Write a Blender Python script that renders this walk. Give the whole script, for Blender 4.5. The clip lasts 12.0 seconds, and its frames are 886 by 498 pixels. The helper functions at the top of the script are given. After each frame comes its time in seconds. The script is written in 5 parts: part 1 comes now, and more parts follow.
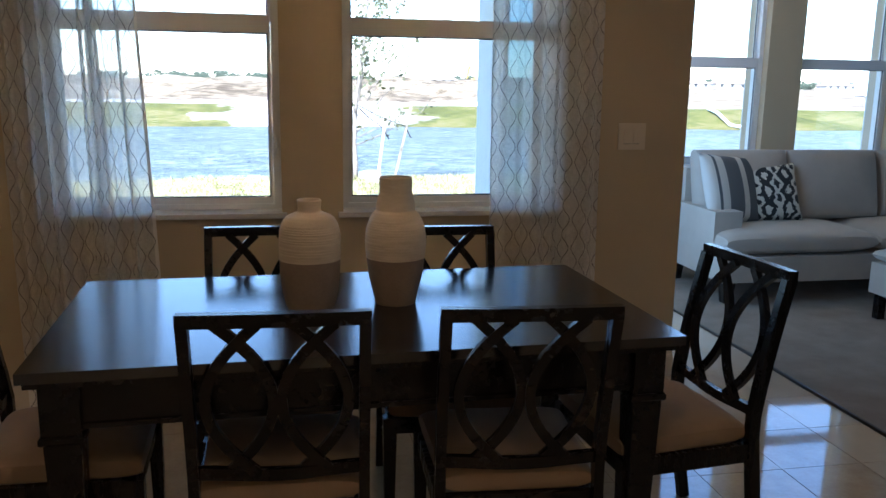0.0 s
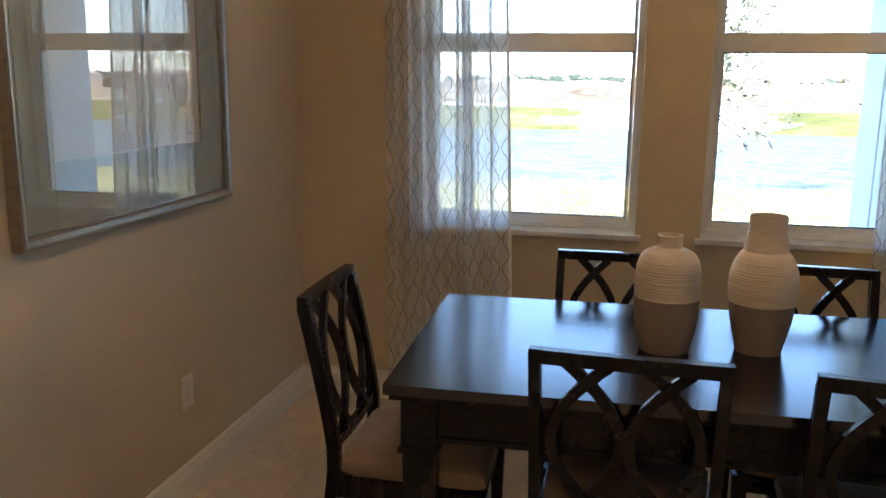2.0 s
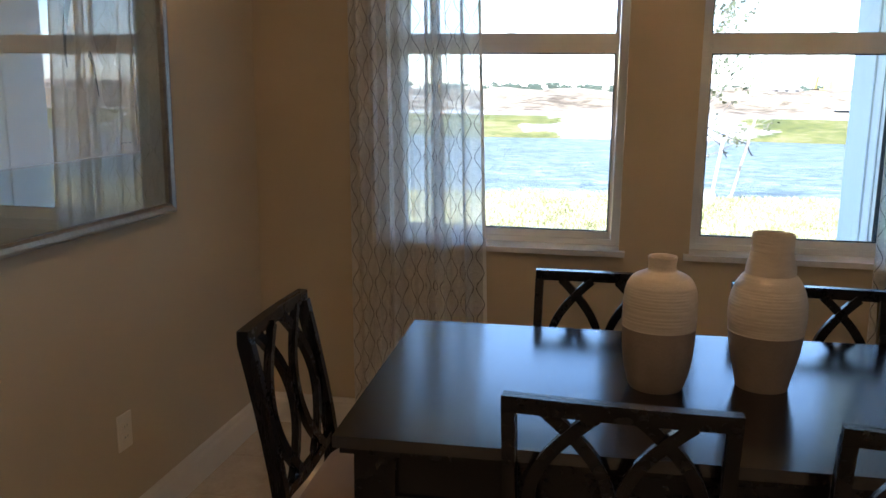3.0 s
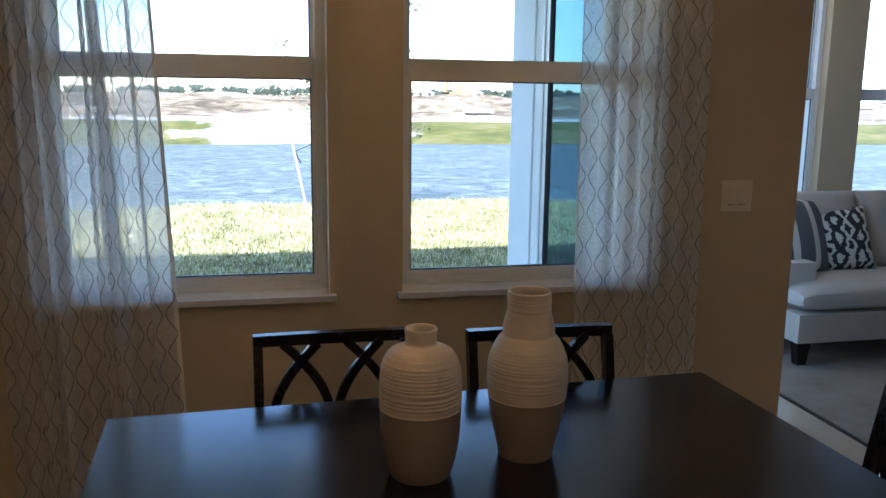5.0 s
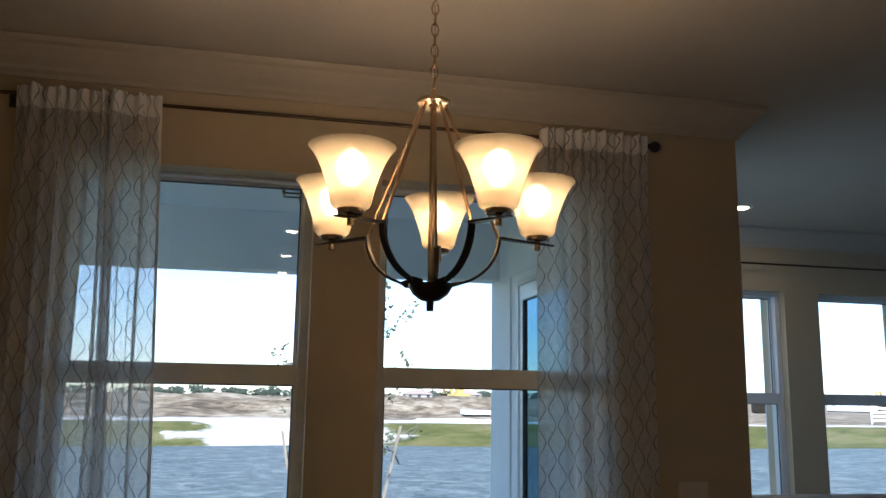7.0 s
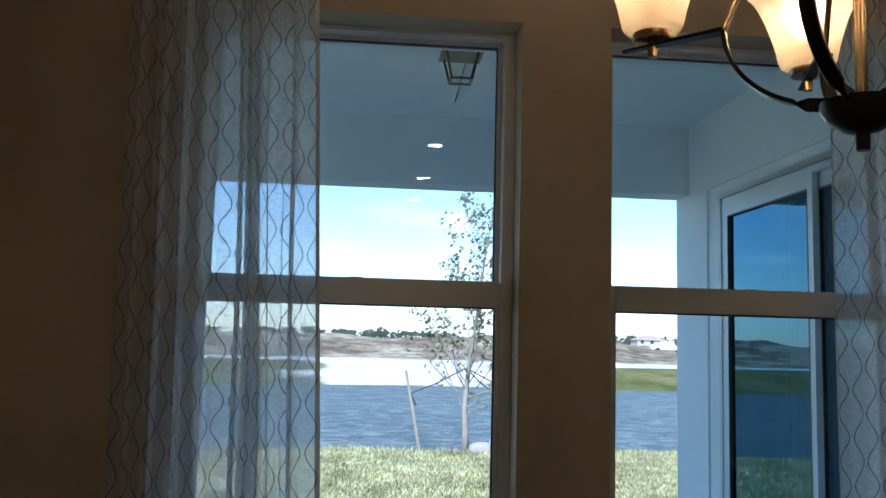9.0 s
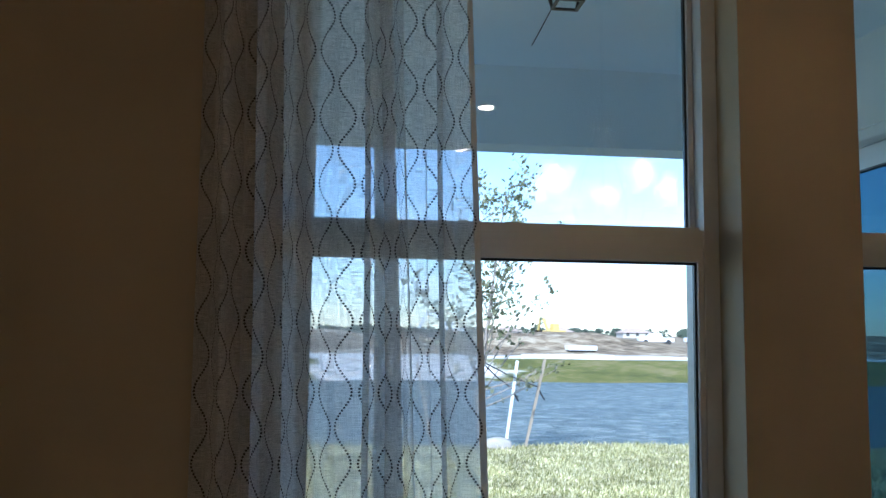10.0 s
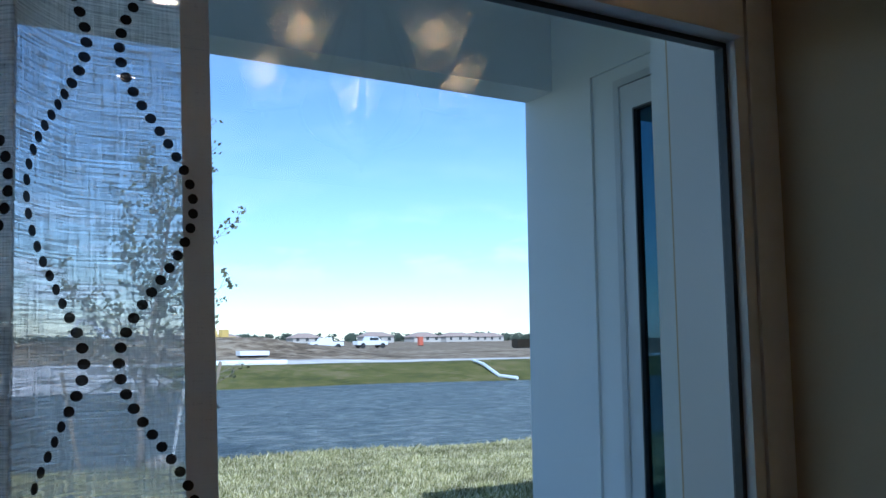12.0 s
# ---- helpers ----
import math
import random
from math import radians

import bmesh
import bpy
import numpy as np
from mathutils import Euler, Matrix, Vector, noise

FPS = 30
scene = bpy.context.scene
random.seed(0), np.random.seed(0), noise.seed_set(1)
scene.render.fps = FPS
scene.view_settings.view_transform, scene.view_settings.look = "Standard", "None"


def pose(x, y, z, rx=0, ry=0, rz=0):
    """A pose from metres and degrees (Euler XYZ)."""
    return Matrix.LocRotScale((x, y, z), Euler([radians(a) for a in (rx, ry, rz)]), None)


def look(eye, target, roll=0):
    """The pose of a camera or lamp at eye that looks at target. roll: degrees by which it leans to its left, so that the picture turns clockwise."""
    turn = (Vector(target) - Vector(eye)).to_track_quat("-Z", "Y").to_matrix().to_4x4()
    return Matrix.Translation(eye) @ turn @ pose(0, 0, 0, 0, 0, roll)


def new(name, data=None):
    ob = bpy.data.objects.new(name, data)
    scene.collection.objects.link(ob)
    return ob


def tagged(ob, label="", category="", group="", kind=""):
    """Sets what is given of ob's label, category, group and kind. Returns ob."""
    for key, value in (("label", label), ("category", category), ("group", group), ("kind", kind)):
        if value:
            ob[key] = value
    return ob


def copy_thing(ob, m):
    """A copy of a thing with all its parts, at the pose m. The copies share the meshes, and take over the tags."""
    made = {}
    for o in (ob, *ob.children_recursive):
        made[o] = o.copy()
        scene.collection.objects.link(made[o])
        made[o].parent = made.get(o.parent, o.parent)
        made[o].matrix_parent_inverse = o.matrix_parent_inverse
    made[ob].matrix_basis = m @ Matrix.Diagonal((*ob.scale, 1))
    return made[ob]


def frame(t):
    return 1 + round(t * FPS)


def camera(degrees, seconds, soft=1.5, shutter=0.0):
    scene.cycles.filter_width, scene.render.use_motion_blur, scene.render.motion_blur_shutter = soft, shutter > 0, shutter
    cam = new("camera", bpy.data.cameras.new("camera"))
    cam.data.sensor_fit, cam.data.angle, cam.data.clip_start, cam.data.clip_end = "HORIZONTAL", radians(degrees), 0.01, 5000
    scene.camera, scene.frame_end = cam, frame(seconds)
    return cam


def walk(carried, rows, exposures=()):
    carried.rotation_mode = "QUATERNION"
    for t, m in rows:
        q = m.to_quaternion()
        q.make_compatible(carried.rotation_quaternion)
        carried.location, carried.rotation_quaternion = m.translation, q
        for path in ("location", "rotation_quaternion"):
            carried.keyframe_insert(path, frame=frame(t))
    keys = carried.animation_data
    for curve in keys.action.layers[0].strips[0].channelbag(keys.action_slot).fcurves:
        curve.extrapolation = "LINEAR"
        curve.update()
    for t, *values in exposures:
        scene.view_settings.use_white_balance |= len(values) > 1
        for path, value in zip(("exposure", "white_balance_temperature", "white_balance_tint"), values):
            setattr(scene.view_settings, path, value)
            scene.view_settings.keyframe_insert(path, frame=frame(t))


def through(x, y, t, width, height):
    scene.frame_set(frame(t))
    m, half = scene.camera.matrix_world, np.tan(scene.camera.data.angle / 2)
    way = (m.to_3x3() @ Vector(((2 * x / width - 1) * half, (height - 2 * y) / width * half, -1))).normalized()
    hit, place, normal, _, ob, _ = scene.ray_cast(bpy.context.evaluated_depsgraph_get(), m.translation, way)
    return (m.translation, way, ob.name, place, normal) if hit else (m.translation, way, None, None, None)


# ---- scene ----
cam = camera(56.2, 12.0)
PATH = [
    (0, (1.534, -3.654, 1.411), (1.903, -1.728, 1.017), 0.9),
    (0.5, (1.478, -3.649, 1.388), (1.404, -1.69, 0.994), 0.7),
    (1, (1.491, -3.63, 1.387), (1.12, -1.705, 0.992), 0.4),
    (1.5, (1.48, -3.623, 1.411), (1.054, -1.708, 1.022), 0.4),
    (2, (1.484, -3.575, 1.478), (1.053, -1.663, 1.08), 0.7),
    (2.5, (1.501, -3.473, 1.462), (1.062, -1.56, 1.076), 0.6),
    (4.5, (1.271, -2.832, 1.509), (1.484, -0.878, 1.138), 0.6),
    (5, (1.285, -2.943, 1.554), (1.708, -1.022, 1.19), 0.7),
    (5.5, (1.354, -3.102, 1.573), (1.833, -1.184, 1.273), 0.6),
    (6, (1.37, -3.224, 1.587), (1.841, -1.28, 1.55), 2.0),
    (6.5, (1.352, -3.271, 1.591), (1.804, -1.349, 1.912), 1.3),
    (7, (1.335, -3.259, 1.571), (1.752, -1.334, 1.922), 0.9),
    (9, (1.09, -2.32, 1.516), (1.267, -0.339, 1.728), 1.5),
    (9.5, (0.905, -1.966, 1.467), (1.07, 0.018, 1.667), 0.8),
    (10, (0.713, -1.636, 1.446), (0.928, 0.342, 1.647), 0.8),
    (10.5, (0.637, -1.31, 1.437), (0.934, 0.659, 1.628), 0.5),
    (11, (0.628, -0.944, 1.396), (1.27, 0.939, 1.606), -0.3),
    (11.5, (0.727, -0.651, 1.382), (1.628, 1.122, 1.593), -0.7),
    (12, (0.886, -0.397, 1.34), (1.842, 1.346, 1.557), -0.5),
]
walk(cam, [(t, look(e, g, r)) for t, e, g, r in PATH],
     [(0.0, 2.2, 5250, 13), (0.5, 2.4, 5350, 14), (1.0, 2.75, 5500, 14), (1.5, 2.95, 5600, 14), (2.0, 2.8, 5550, 14), (2.7, 2.5, 5450, 14), (4.5, 2.0, 5350, 13), (5.5, 1.85, 5300, 14),
      (6.0, 1.5, 5150, 13), (6.5, 1.15, 5400, 13), (7.2, 1.05, 5400, 13), (9.0, 0.90, 4900, 9), (10.0, 1.12, 4920, 9), (11.0, 1.15, 4950, 9), (11.5, 0.8, 4900, 10), (12.0, 0.2, 4820, 10)])

# ---- world, sun, lamps, exposure ----
SUN_EL, SUN_AZ = radians(40), radians(205)      # height, and compass direction counted from +y towards +x
world = bpy.data.worlds.new("sky")
scene.world = world
world.use_nodes = True
_n, _l = world.node_tree.nodes, world.node_tree.links
_bg = _n["Background"]
_sky = _n.new("ShaderNodeTexSky")
_sky.sky_type, _sky.sun_disc, _sky.sun_elevation, _sky.sun_rotation = "NISHITA", False, SUN_EL, SUN_AZ
# thin fair-weather clouds low over the horizon
_tc, _mp, _sp = _n.new("ShaderNodeTexCoord"), _n.new("ShaderNodeMapping"), _n.new("ShaderNodeSeparateXYZ")
_mp.inputs["Scale"].default_value = (1.0, 1.0, 3.2)
_l.new(_tc.outputs["Generated"], _mp.inputs[0]), _l.new(_tc.outputs["Generated"], _sp.inputs[0])
_cn = _n.new("ShaderNodeTexNoise")
_cn.inputs["Scale"].default_value, _cn.inputs["Detail"].default_value, _cn.inputs["Roughness"].default_value = 9.0, 6, 0.55
_l.new(_mp.outputs[0], _cn.inputs["Vector"])
_cr = _n.new("ShaderNodeValToRGB")
_cr.color_ramp.elements[0].position, _cr.color_ramp.elements[1].position = 0.50, 0.68
_l.new(_cn.outputs[0], _cr.inputs[0])
_cb = _n.new("ShaderNodeValToRGB")
for _p, _v in ((0.10, 0.7), (0.17, 0.08)):
    _e = _cb.color_ramp.elements.new(_p)
    _e.color = (_v, _v, _v, 1)
_cb.color_ramp.elements[0].color, _cb.color_ramp.elements[-1].color = (0.4, 0.4, 0.4, 1), (0.03, 0.03, 0.03, 1)
_l.new(_sp.outputs[2], _cb.inputs[0])
_cm = _n.new("ShaderNodeMath")
_cm.operation = "MULTIPLY"
_l.new(_cr.outputs[0], _cm.inputs[0]), _l.new(_cb.outputs[0], _cm.inputs[1])
_mx = _n.new("ShaderNodeMix")
_mx.data_type = "RGBA"
_mx.inputs["B"].default_value = (7.5, 8.0, 8.8, 1)
_l.new(_cm.outputs[0], _mx.inputs["Factor"]), _l.new(_sky.outputs[0], _mx.inputs["A"])
_l.new(_mx.outputs["Result"], _bg.inputs[0])
_bg.inputs[1].default_value = 0.15
_sky.dust_density, _sky.air_density, _sky.ozone_density = 0.25, 1.0, 1.5
sun = new("sun", bpy.data.lights.new("sun", "SUN"))
sun.data.energy, sun.data.angle, sun.data.color = 5.0, radians(0.5), (1, 0.95, 0.87)
_d = Vector((math.sin(SUN_AZ) * math.cos(SUN_EL), math.cos(SUN_AZ) * math.cos(SUN_EL), math.sin(SUN_EL)))
sun.matrix_world = look(_d * 50, (0, 0, 0))


def fill_light(x, y, z, rz, w, h, watts, color=(0.80, 0.90, 1.0)):
    """An area lamp added where the walk never faces it, as sky-coloured fill."""
    o = new("daylight_fill", bpy.data.lights.new("daylight_fill", "AREA"))
    o.data.shape, o.data.size, o.data.size_y, o.data.energy, o.data.color = "RECTANGLE", w, h, watts, color
    o.matrix_basis = pose(x, y, z, 90, 0, rz)
    return o


fill_light(9.15, -1.0, 1.3, 90, 3.0, 2.0, 4.2, (0.46, 0.73, 1.0))           # added fill at the unseen, windowless living room end wall, shining to -x
fill_light(3.53, 1.25, 1.27, -90, 1.6, 2.2, 4, (0.55, 0.78, 1.0))      # added daylight just inside the sliding door, shining to +x


# ---- materials ----
def material(name):
    m = bpy.data.materials.new(name)
    m.use_nodes = True
    nt = m.node_tree
    nt.nodes.clear()
    out = nt.nodes.new("ShaderNodeOutputMaterial")
    return m, nt, out


def node(nt, kind, **kw):
    n = nt.nodes.new("ShaderNode" + kind)
    for k, v in kw.items():
        if k in ("operation", "blend_type", "data_type", "wave_type", "bands_direction", "feature", "noise_dimensions", "use_clamp", "distribution"):
            if k == "operation":
                n.operation = v
            elif k == "blend_type":
                n.blend_type = v
            elif k == "feature":
                n.feature = v
            elif k == "bands_direction":
                n.bands_direction = v
            elif k == "use_clamp":
                n.use_clamp = v
        else:
            n.inputs[k.replace("_", " ")].default_value = v
    return n


def mathn(nt, op, a, b=None, c=None, clamp=False):
    n = nt.nodes.new("ShaderNodeMath")
    n.operation, n.use_clamp = op, clamp
    for i, v in enumerate((a, b, c)):
        if v is None:
            continue
        if isinstance(v, (int, float)):
            n.inputs[i].default_value = v
        else:
            nt.links.new(v, n.inputs[i])
    return n.outputs[0]


def ramp(nt, fac, stops):
    n = nt.nodes.new("ShaderNodeValToRGB")
    e = n.color_ramp.elements
    while len(e) < len(stops):
        e.new(0.5)
    for el, (p, c) in zip(e, stops):
        el.position = p
        el.color = (*c, 1) if len(c) == 3 else c
    nt.links.new(fac, n.inputs[0])
    return n.outputs[0]


def coords(nt, scale=(1, 1, 1), which="Object"):
    tc = nt.nodes.new("ShaderNodeTexCoord")
    mp = nt.nodes.new("ShaderNodeMapping")
    mp.inputs["Scale"].default_value = scale
    nt.links.new(tc.outputs[which], mp.inputs[0])
    return mp.outputs[0]


def noise_tex(nt, vec, scale, detail=4, rough=0.6, distort=0.0):
    n = nt.nodes.new("ShaderNodeTexNoise")
    n.inputs["Scale"].default_value = scale
    n.inputs["Detail"].default_value = detail
    n.inputs["Roughness"].default_value = rough
    n.inputs["Distortion"].default_value = distort
    nt.links.new(vec, n.inputs["Vector"])
    return n.outputs[0]


def surface(name, c1, c2=None, rough=0.5, metal=0.0, scale=8.0, stretch=(1, 1, 1), fine=None, bump=0.1, dist=0.002,
            rough_var=0.08, spec=0.5, coat=0.0, vary=0.0, which="Object", sheen=0.0):
    """A two-scale procedural surface: broad patches from c1 to c2, fine grain in bump and gloss."""
    m, nt, out = material(name)
    b = nt.nodes.new("ShaderNodeBsdfPrincipled")
    vec = coords(nt, stretch, which)
    broad = noise_tex(nt, vec, scale, 3)
    grain = noise_tex(nt, vec, fine or scale * 14, 5)
    mixed = mathn(nt, "ADD", mathn(nt, "MULTIPLY", broad, 0.65), mathn(nt, "MULTIPLY", grain, 0.35))
    col = ramp(nt, mixed, [(0.33, c1), (0.67, c2 or c1)])
    if vary:
        info = nt.nodes.new("ShaderNodeObjectInfo")
        h = nt.nodes.new("ShaderNodeHueSaturation")
        nt.links.new(mathn(nt, "MULTIPLY_ADD", info.outputs["Random"], vary, 1 - vary / 2), h.inputs["Value"])
        nt.links.new(col, h.inputs["Color"])
        col = h.outputs[0]
    nt.links.new(col, b.inputs["Base Color"])
    nt.links.new(mathn(nt, "MULTIPLY_ADD", mixed, rough_var * 2, rough - rough_var, clamp=True), b.inputs["Roughness"])
    b.inputs["Metallic"].default_value = metal
    b.inputs["Specular IOR Level"].default_value = spec
    b.inputs["Coat Weight"].default_value = coat
    b.inputs["Coat Roughness"].default_value = 0.08
    b.inputs["Sheen Weight"].default_value = sheen
    if bump:
        bp = nt.nodes.new("ShaderNodeBump")
        bp.inputs["Strength"].default_value, bp.inputs["Distance"].default_value = bump, dist
        nt.links.new(grain, bp.inputs["Height"])
        nt.links.new(bp.outputs[0], b.inputs["Normal"])
    nt.links.new(b.outputs[0], out.inputs[0])
    return m


def pane_material(name, tint=(0.93, 0.97, 0.97), gloss=1.0, coating=(1, 1, 1)):
    """A thin clear pane: it lets light straight through and mirrors by Fresnel."""
    m, nt, out = material(name)
    t = nt.nodes.new("ShaderNodeBsdfTransparent")
    t.inputs[0].default_value = (*tint, 1)
    g = nt.nodes.new("ShaderNodeBsdfGlossy")
    g.inputs["Roughness"].default_value = 0.0
    g.inputs["Color"].default_value = (*coating, 1)
    f = nt.nodes.new("ShaderNodeLayerWeight")
    f.inputs["Blend"].default_value = 0.5
    rise = mathn(nt, "MULTIPLY_ADD", mathn(nt, "POWER", f.outputs["Facing"], 5.0), 0.85, 0.085)
    mx = nt.nodes.new("ShaderNodeMixShader")
    nt.links.new(mathn(nt, "MULTIPLY", rise, gloss, clamp=True), mx.inputs[0])
    nt.links.new(t.outputs[0], mx.inputs[1])
    nt.links.new(g.outputs[0], mx.inputs[2])
    nt.links.new(mx.outputs[0], out.inputs[0])
    return m


def emitter(name, color, strength):
    m, nt, out = material(name)
    e = nt.nodes.new("ShaderNodeEmission")
    e.inputs[0].default_value, e.inputs[1].default_value = (*color, 1), strength
    nt.links.new(e.outputs[0], out.inputs[0])
    return m


def shade_glass():
    """Etched glass: it scatters the bulb's light through itself."""
    m, nt, out = material("etched_glass")
    d = nt.nodes.new("ShaderNodeBsdfDiffuse")
    d.inputs[0].default_value = (0.66, 0.60, 0.49, 1)
    t = nt.nodes.new("ShaderNodeBsdfTranslucent")
    t.inputs[0].default_value = (0.31, 0.28, 0.215, 1)
    tr = nt.nodes.new("ShaderNodeBsdfTransparent")
    tr.inputs[0].default_value = (1, 0.92, 0.78, 1)
    g = nt.nodes.new("ShaderNodeBsdfGlossy")
    g.inputs["Roughness"].default_value = 0.35
    a = nt.nodes.new("ShaderNodeMixShader")
    a.inputs[0].default_value = 0.6
    nt.links.new(d.outputs[0], a.inputs[1]), nt.links.new(t.outputs[0], a.inputs[2])
    b = nt.nodes.new("ShaderNodeMixShader")
    vec = coords(nt)
    nt.links.new(mathn(nt, "MULTIPLY_ADD", noise_tex(nt, vec, 30), 0.08, 0.05), b.inputs[0])
    nt.links.new(a.outputs[0], b.inputs[1]), nt.links.new(tr.outputs[0], b.inputs[2])
    rf = nt.nodes.new("ShaderNodeBsdfRefraction")
    rf.inputs["Color"].default_value = (1, 0.93, 0.80, 1)
    rf.inputs["Roughness"].default_value, rf.inputs["IOR"].default_value = 0.42, 1.2
    soft = nt.nodes.new("ShaderNodeMixShader")
    soft.inputs[0].default_value = 0.22
    nt.links.new(b.outputs[0], soft.inputs[1]), nt.links.new(rf.outputs[0], soft.inputs[2])
    c = nt.nodes.new("ShaderNodeMixShader")
    c.inputs[0].default_value = 0.05
    nt.links.new(soft.outputs[0], c.inputs[1]), nt.links.new(g.outputs[0], c.inputs[2])
    nt.links.new(c.outputs[0], out.inputs[0])
    return m


def sheer_fabric(name="sheer_voile", dense=0.0, through=0.62):
    """Sheer woven voile with a printed trellis of dark dots; UV in metres along the cloth and up."""
    m, nt, out = material(name)
    uv = nt.nodes.new("ShaderNodeUVMap")
    sep = nt.nodes.new("ShaderNodeSeparateXYZ")
    nt.links.new(uv.outputs[0], sep.inputs[0])
    u, v = sep.outputs[0], sep.outputs[1]
    W, P, A, S = 0.041, 0.1332, 0.0146, 0.1332 / 23
    k = mathn(nt, "ROUND", mathn(nt, "DIVIDE", u, W))
    parity = mathn(nt, "PINGPONG", k, 1.0)
    sign = mathn(nt, "MULTIPLY_ADD", parity, -2.0, 1.0)
    w = 2 * math.pi / P
    even = mathn(nt, "SUBTRACT", v, mathn(nt, "MULTIPLY", mathn(nt, "SINE", mathn(nt, "MULTIPLY", v, 2 * w)), 0.109 / (2 * w)))
    mark = mathn(nt, "MULTIPLY", mathn(nt, "ADD", mathn(nt, "FLOOR", mathn(nt, "DIVIDE", even, S)), 0.5), S)
    vc = mathn(nt, "ADD", mark, mathn(nt, "MULTIPLY", mathn(nt, "SINE", mathn(nt, "MULTIPLY", mark, 2 * w)), 0.109 / (2 * w)))
    wave = mathn(nt, "COSINE", mathn(nt, "MULTIPLY", vc, w))
    du = mathn(nt, "SUBTRACT", u, mathn(nt, "MULTIPLY_ADD", mathn(nt, "MULTIPLY", wave, A), sign, mathn(nt, "MULTIPLY", k, W)))
    dv = mathn(nt, "SUBTRACT", v, vc)
    r = mathn(nt, "SQRT", mathn(nt, "ADD", mathn(nt, "MULTIPLY", du, du), mathn(nt, "MULTIPLY", dv, dv)))
    dot = mathn(nt, "LESS_THAN", r, 0.0022)
    vec = coords(nt, (1, 1, 1), "UV")
    weft = noise_tex(nt, coords(nt, (38, 1150, 1), "UV"), 1.0, 4, 0.75)
    warp = noise_tex(nt, coords(nt, (900, 30, 1), "UV"), 1.0, 3, 0.7)
    weave = mathn(nt, "ADD", mathn(nt, "MULTIPLY", weft, 1.35), mathn(nt, "MULTIPLY", warp, 0.65))
    open_ = mathn(nt, "MULTIPLY_ADD", weave, -1.5, 1.80 - dense, clamp=True)
    fac = mathn(nt, "MULTIPLY", open_, mathn(nt, "SUBTRACT", 1.0, mathn(nt, "MULTIPLY", dot, 0.97)))
    col = nt.nodes.new("ShaderNodeMix")
    col.data_type = "RGBA"
    nt.links.new(dot, col.inputs["Factor"])
    col.inputs["A"].default_value = (0.90, 0.88, 0.85, 1)
    col.inputs["B"].default_value = (0.035, 0.032, 0.035, 1)
    d = nt.nodes.new("ShaderNodeBsdfDiffuse")
    t = nt.nodes.new("ShaderNodeBsdfTranslucent")
    tr = nt.nodes.new("ShaderNodeBsdfTransparent")
    tr.inputs[0].default_value = (0.97, 0.98, 1.0, 1)
    nt.links.new(col.outputs["Result"], d.inputs[0]), nt.links.new(col.outputs["Result"], t.inputs[0])
    a = nt.nodes.new("ShaderNodeMixShader")
    nt.links.new(mathn(nt, "MULTIPLY", mathn(nt, "SUBTRACT", 1.0, dot), through), a.inputs[0])
    nt.links.new(d.outputs[0], a.inputs[1]), nt.links.new(t.outputs[0], a.inputs[2])
    b = nt.nodes.new("ShaderNodeMixShader")
    nt.links.new(fac, b.inputs[0])
    nt.links.new(a.outputs[0], b.inputs[1]), nt.links.new(tr.outputs[0], b.inputs[2])
    nt.links.new(b.outputs[0], out.inputs[0])
    return m


M_WALL = surface("wall_paint", (0.50, 0.402, 0.258), (0.535, 0.432, 0.282), 0.62, scale=1.2, fine=260, bump=0.12, dist=0.001)
M_CEIL = surface("ceiling_paint", (0.49, 0.425, 0.33), (0.53, 0.465, 0.365), 0.8, scale=1.1, fine=120, bump=0.25, dist=0.002)
M_TRIM = surface("trim_paint", (0.64, 0.58, 0.48), (0.70, 0.64, 0.54), 0.32, scale=3, fine=60, bump=0.05)
M_VINYL = surface("window_vinyl", (0.72, 0.72, 0.72), (0.78, 0.78, 0.77), 0.35, scale=4, fine=80, bump=0.04)
M_SILL = surface("marble_sill", (0.62, 0.60, 0.57), (0.74, 0.72, 0.69), 0.22, scale=9, fine=40, bump=0.02)
M_TILE = surface("polished_tile", (0.50, 0.41, 0.31), (0.62, 0.53, 0.41), 0.045, scale=3.5, fine=22, bump=0.015, rough_var=0.02, vary=0.08, which="Generated", spec=0.8, coat=0.4)
M_GROUT = surface("grout", (0.30, 0.25, 0.19), (0.37, 0.31, 0.24), 0.85, scale=20, bump=0.3)
M_CARPET = surface("carpet_pile", (0.25, 0.215, 0.18), (0.36, 0.31, 0.26), 0.95, scale=5, fine=420, bump=0.9, dist=0.006, spec=0.1)
M_ESPRESSO = surface("espresso_wood", (0.0045, 0.0035, 0.0035), (0.009, 0.007, 0.006), 0.27, scale=5, stretch=(1, 6, 1), fine=60, bump=0.05, spec=0.32)
M_TOP = surface("espresso_tabletop", (0.006, 0.0045, 0.005), (0.010, 0.007, 0.007), 0.17, scale=3, stretch=(1, 9, 1), fine=50, bump=0.04, rough_var=0.05, spec=1.0)
M_SEAT = surface("seat_fabric", (0.27, 0.18, 0.11), (0.34, 0.235, 0.145), 0.9, scale=7, fine=600, bump=0.5, dist=0.001, spec=0.2, sheen=0.2)
M_CERAMIC_W = surface("cream_stoneware", (0.58, 0.46, 0.32), (0.70, 0.58, 0.42), 0.6, scale=14, stretch=(1, 1, 5), fine=120, bump=0.35, dist=0.0015)
M_CERAMIC_T = surface("taupe_stoneware", (0.25, 0.18, 0.125), (0.31, 0.225, 0.16), 0.68, scale=20, fine=160, bump=0.2, dist=0.001)
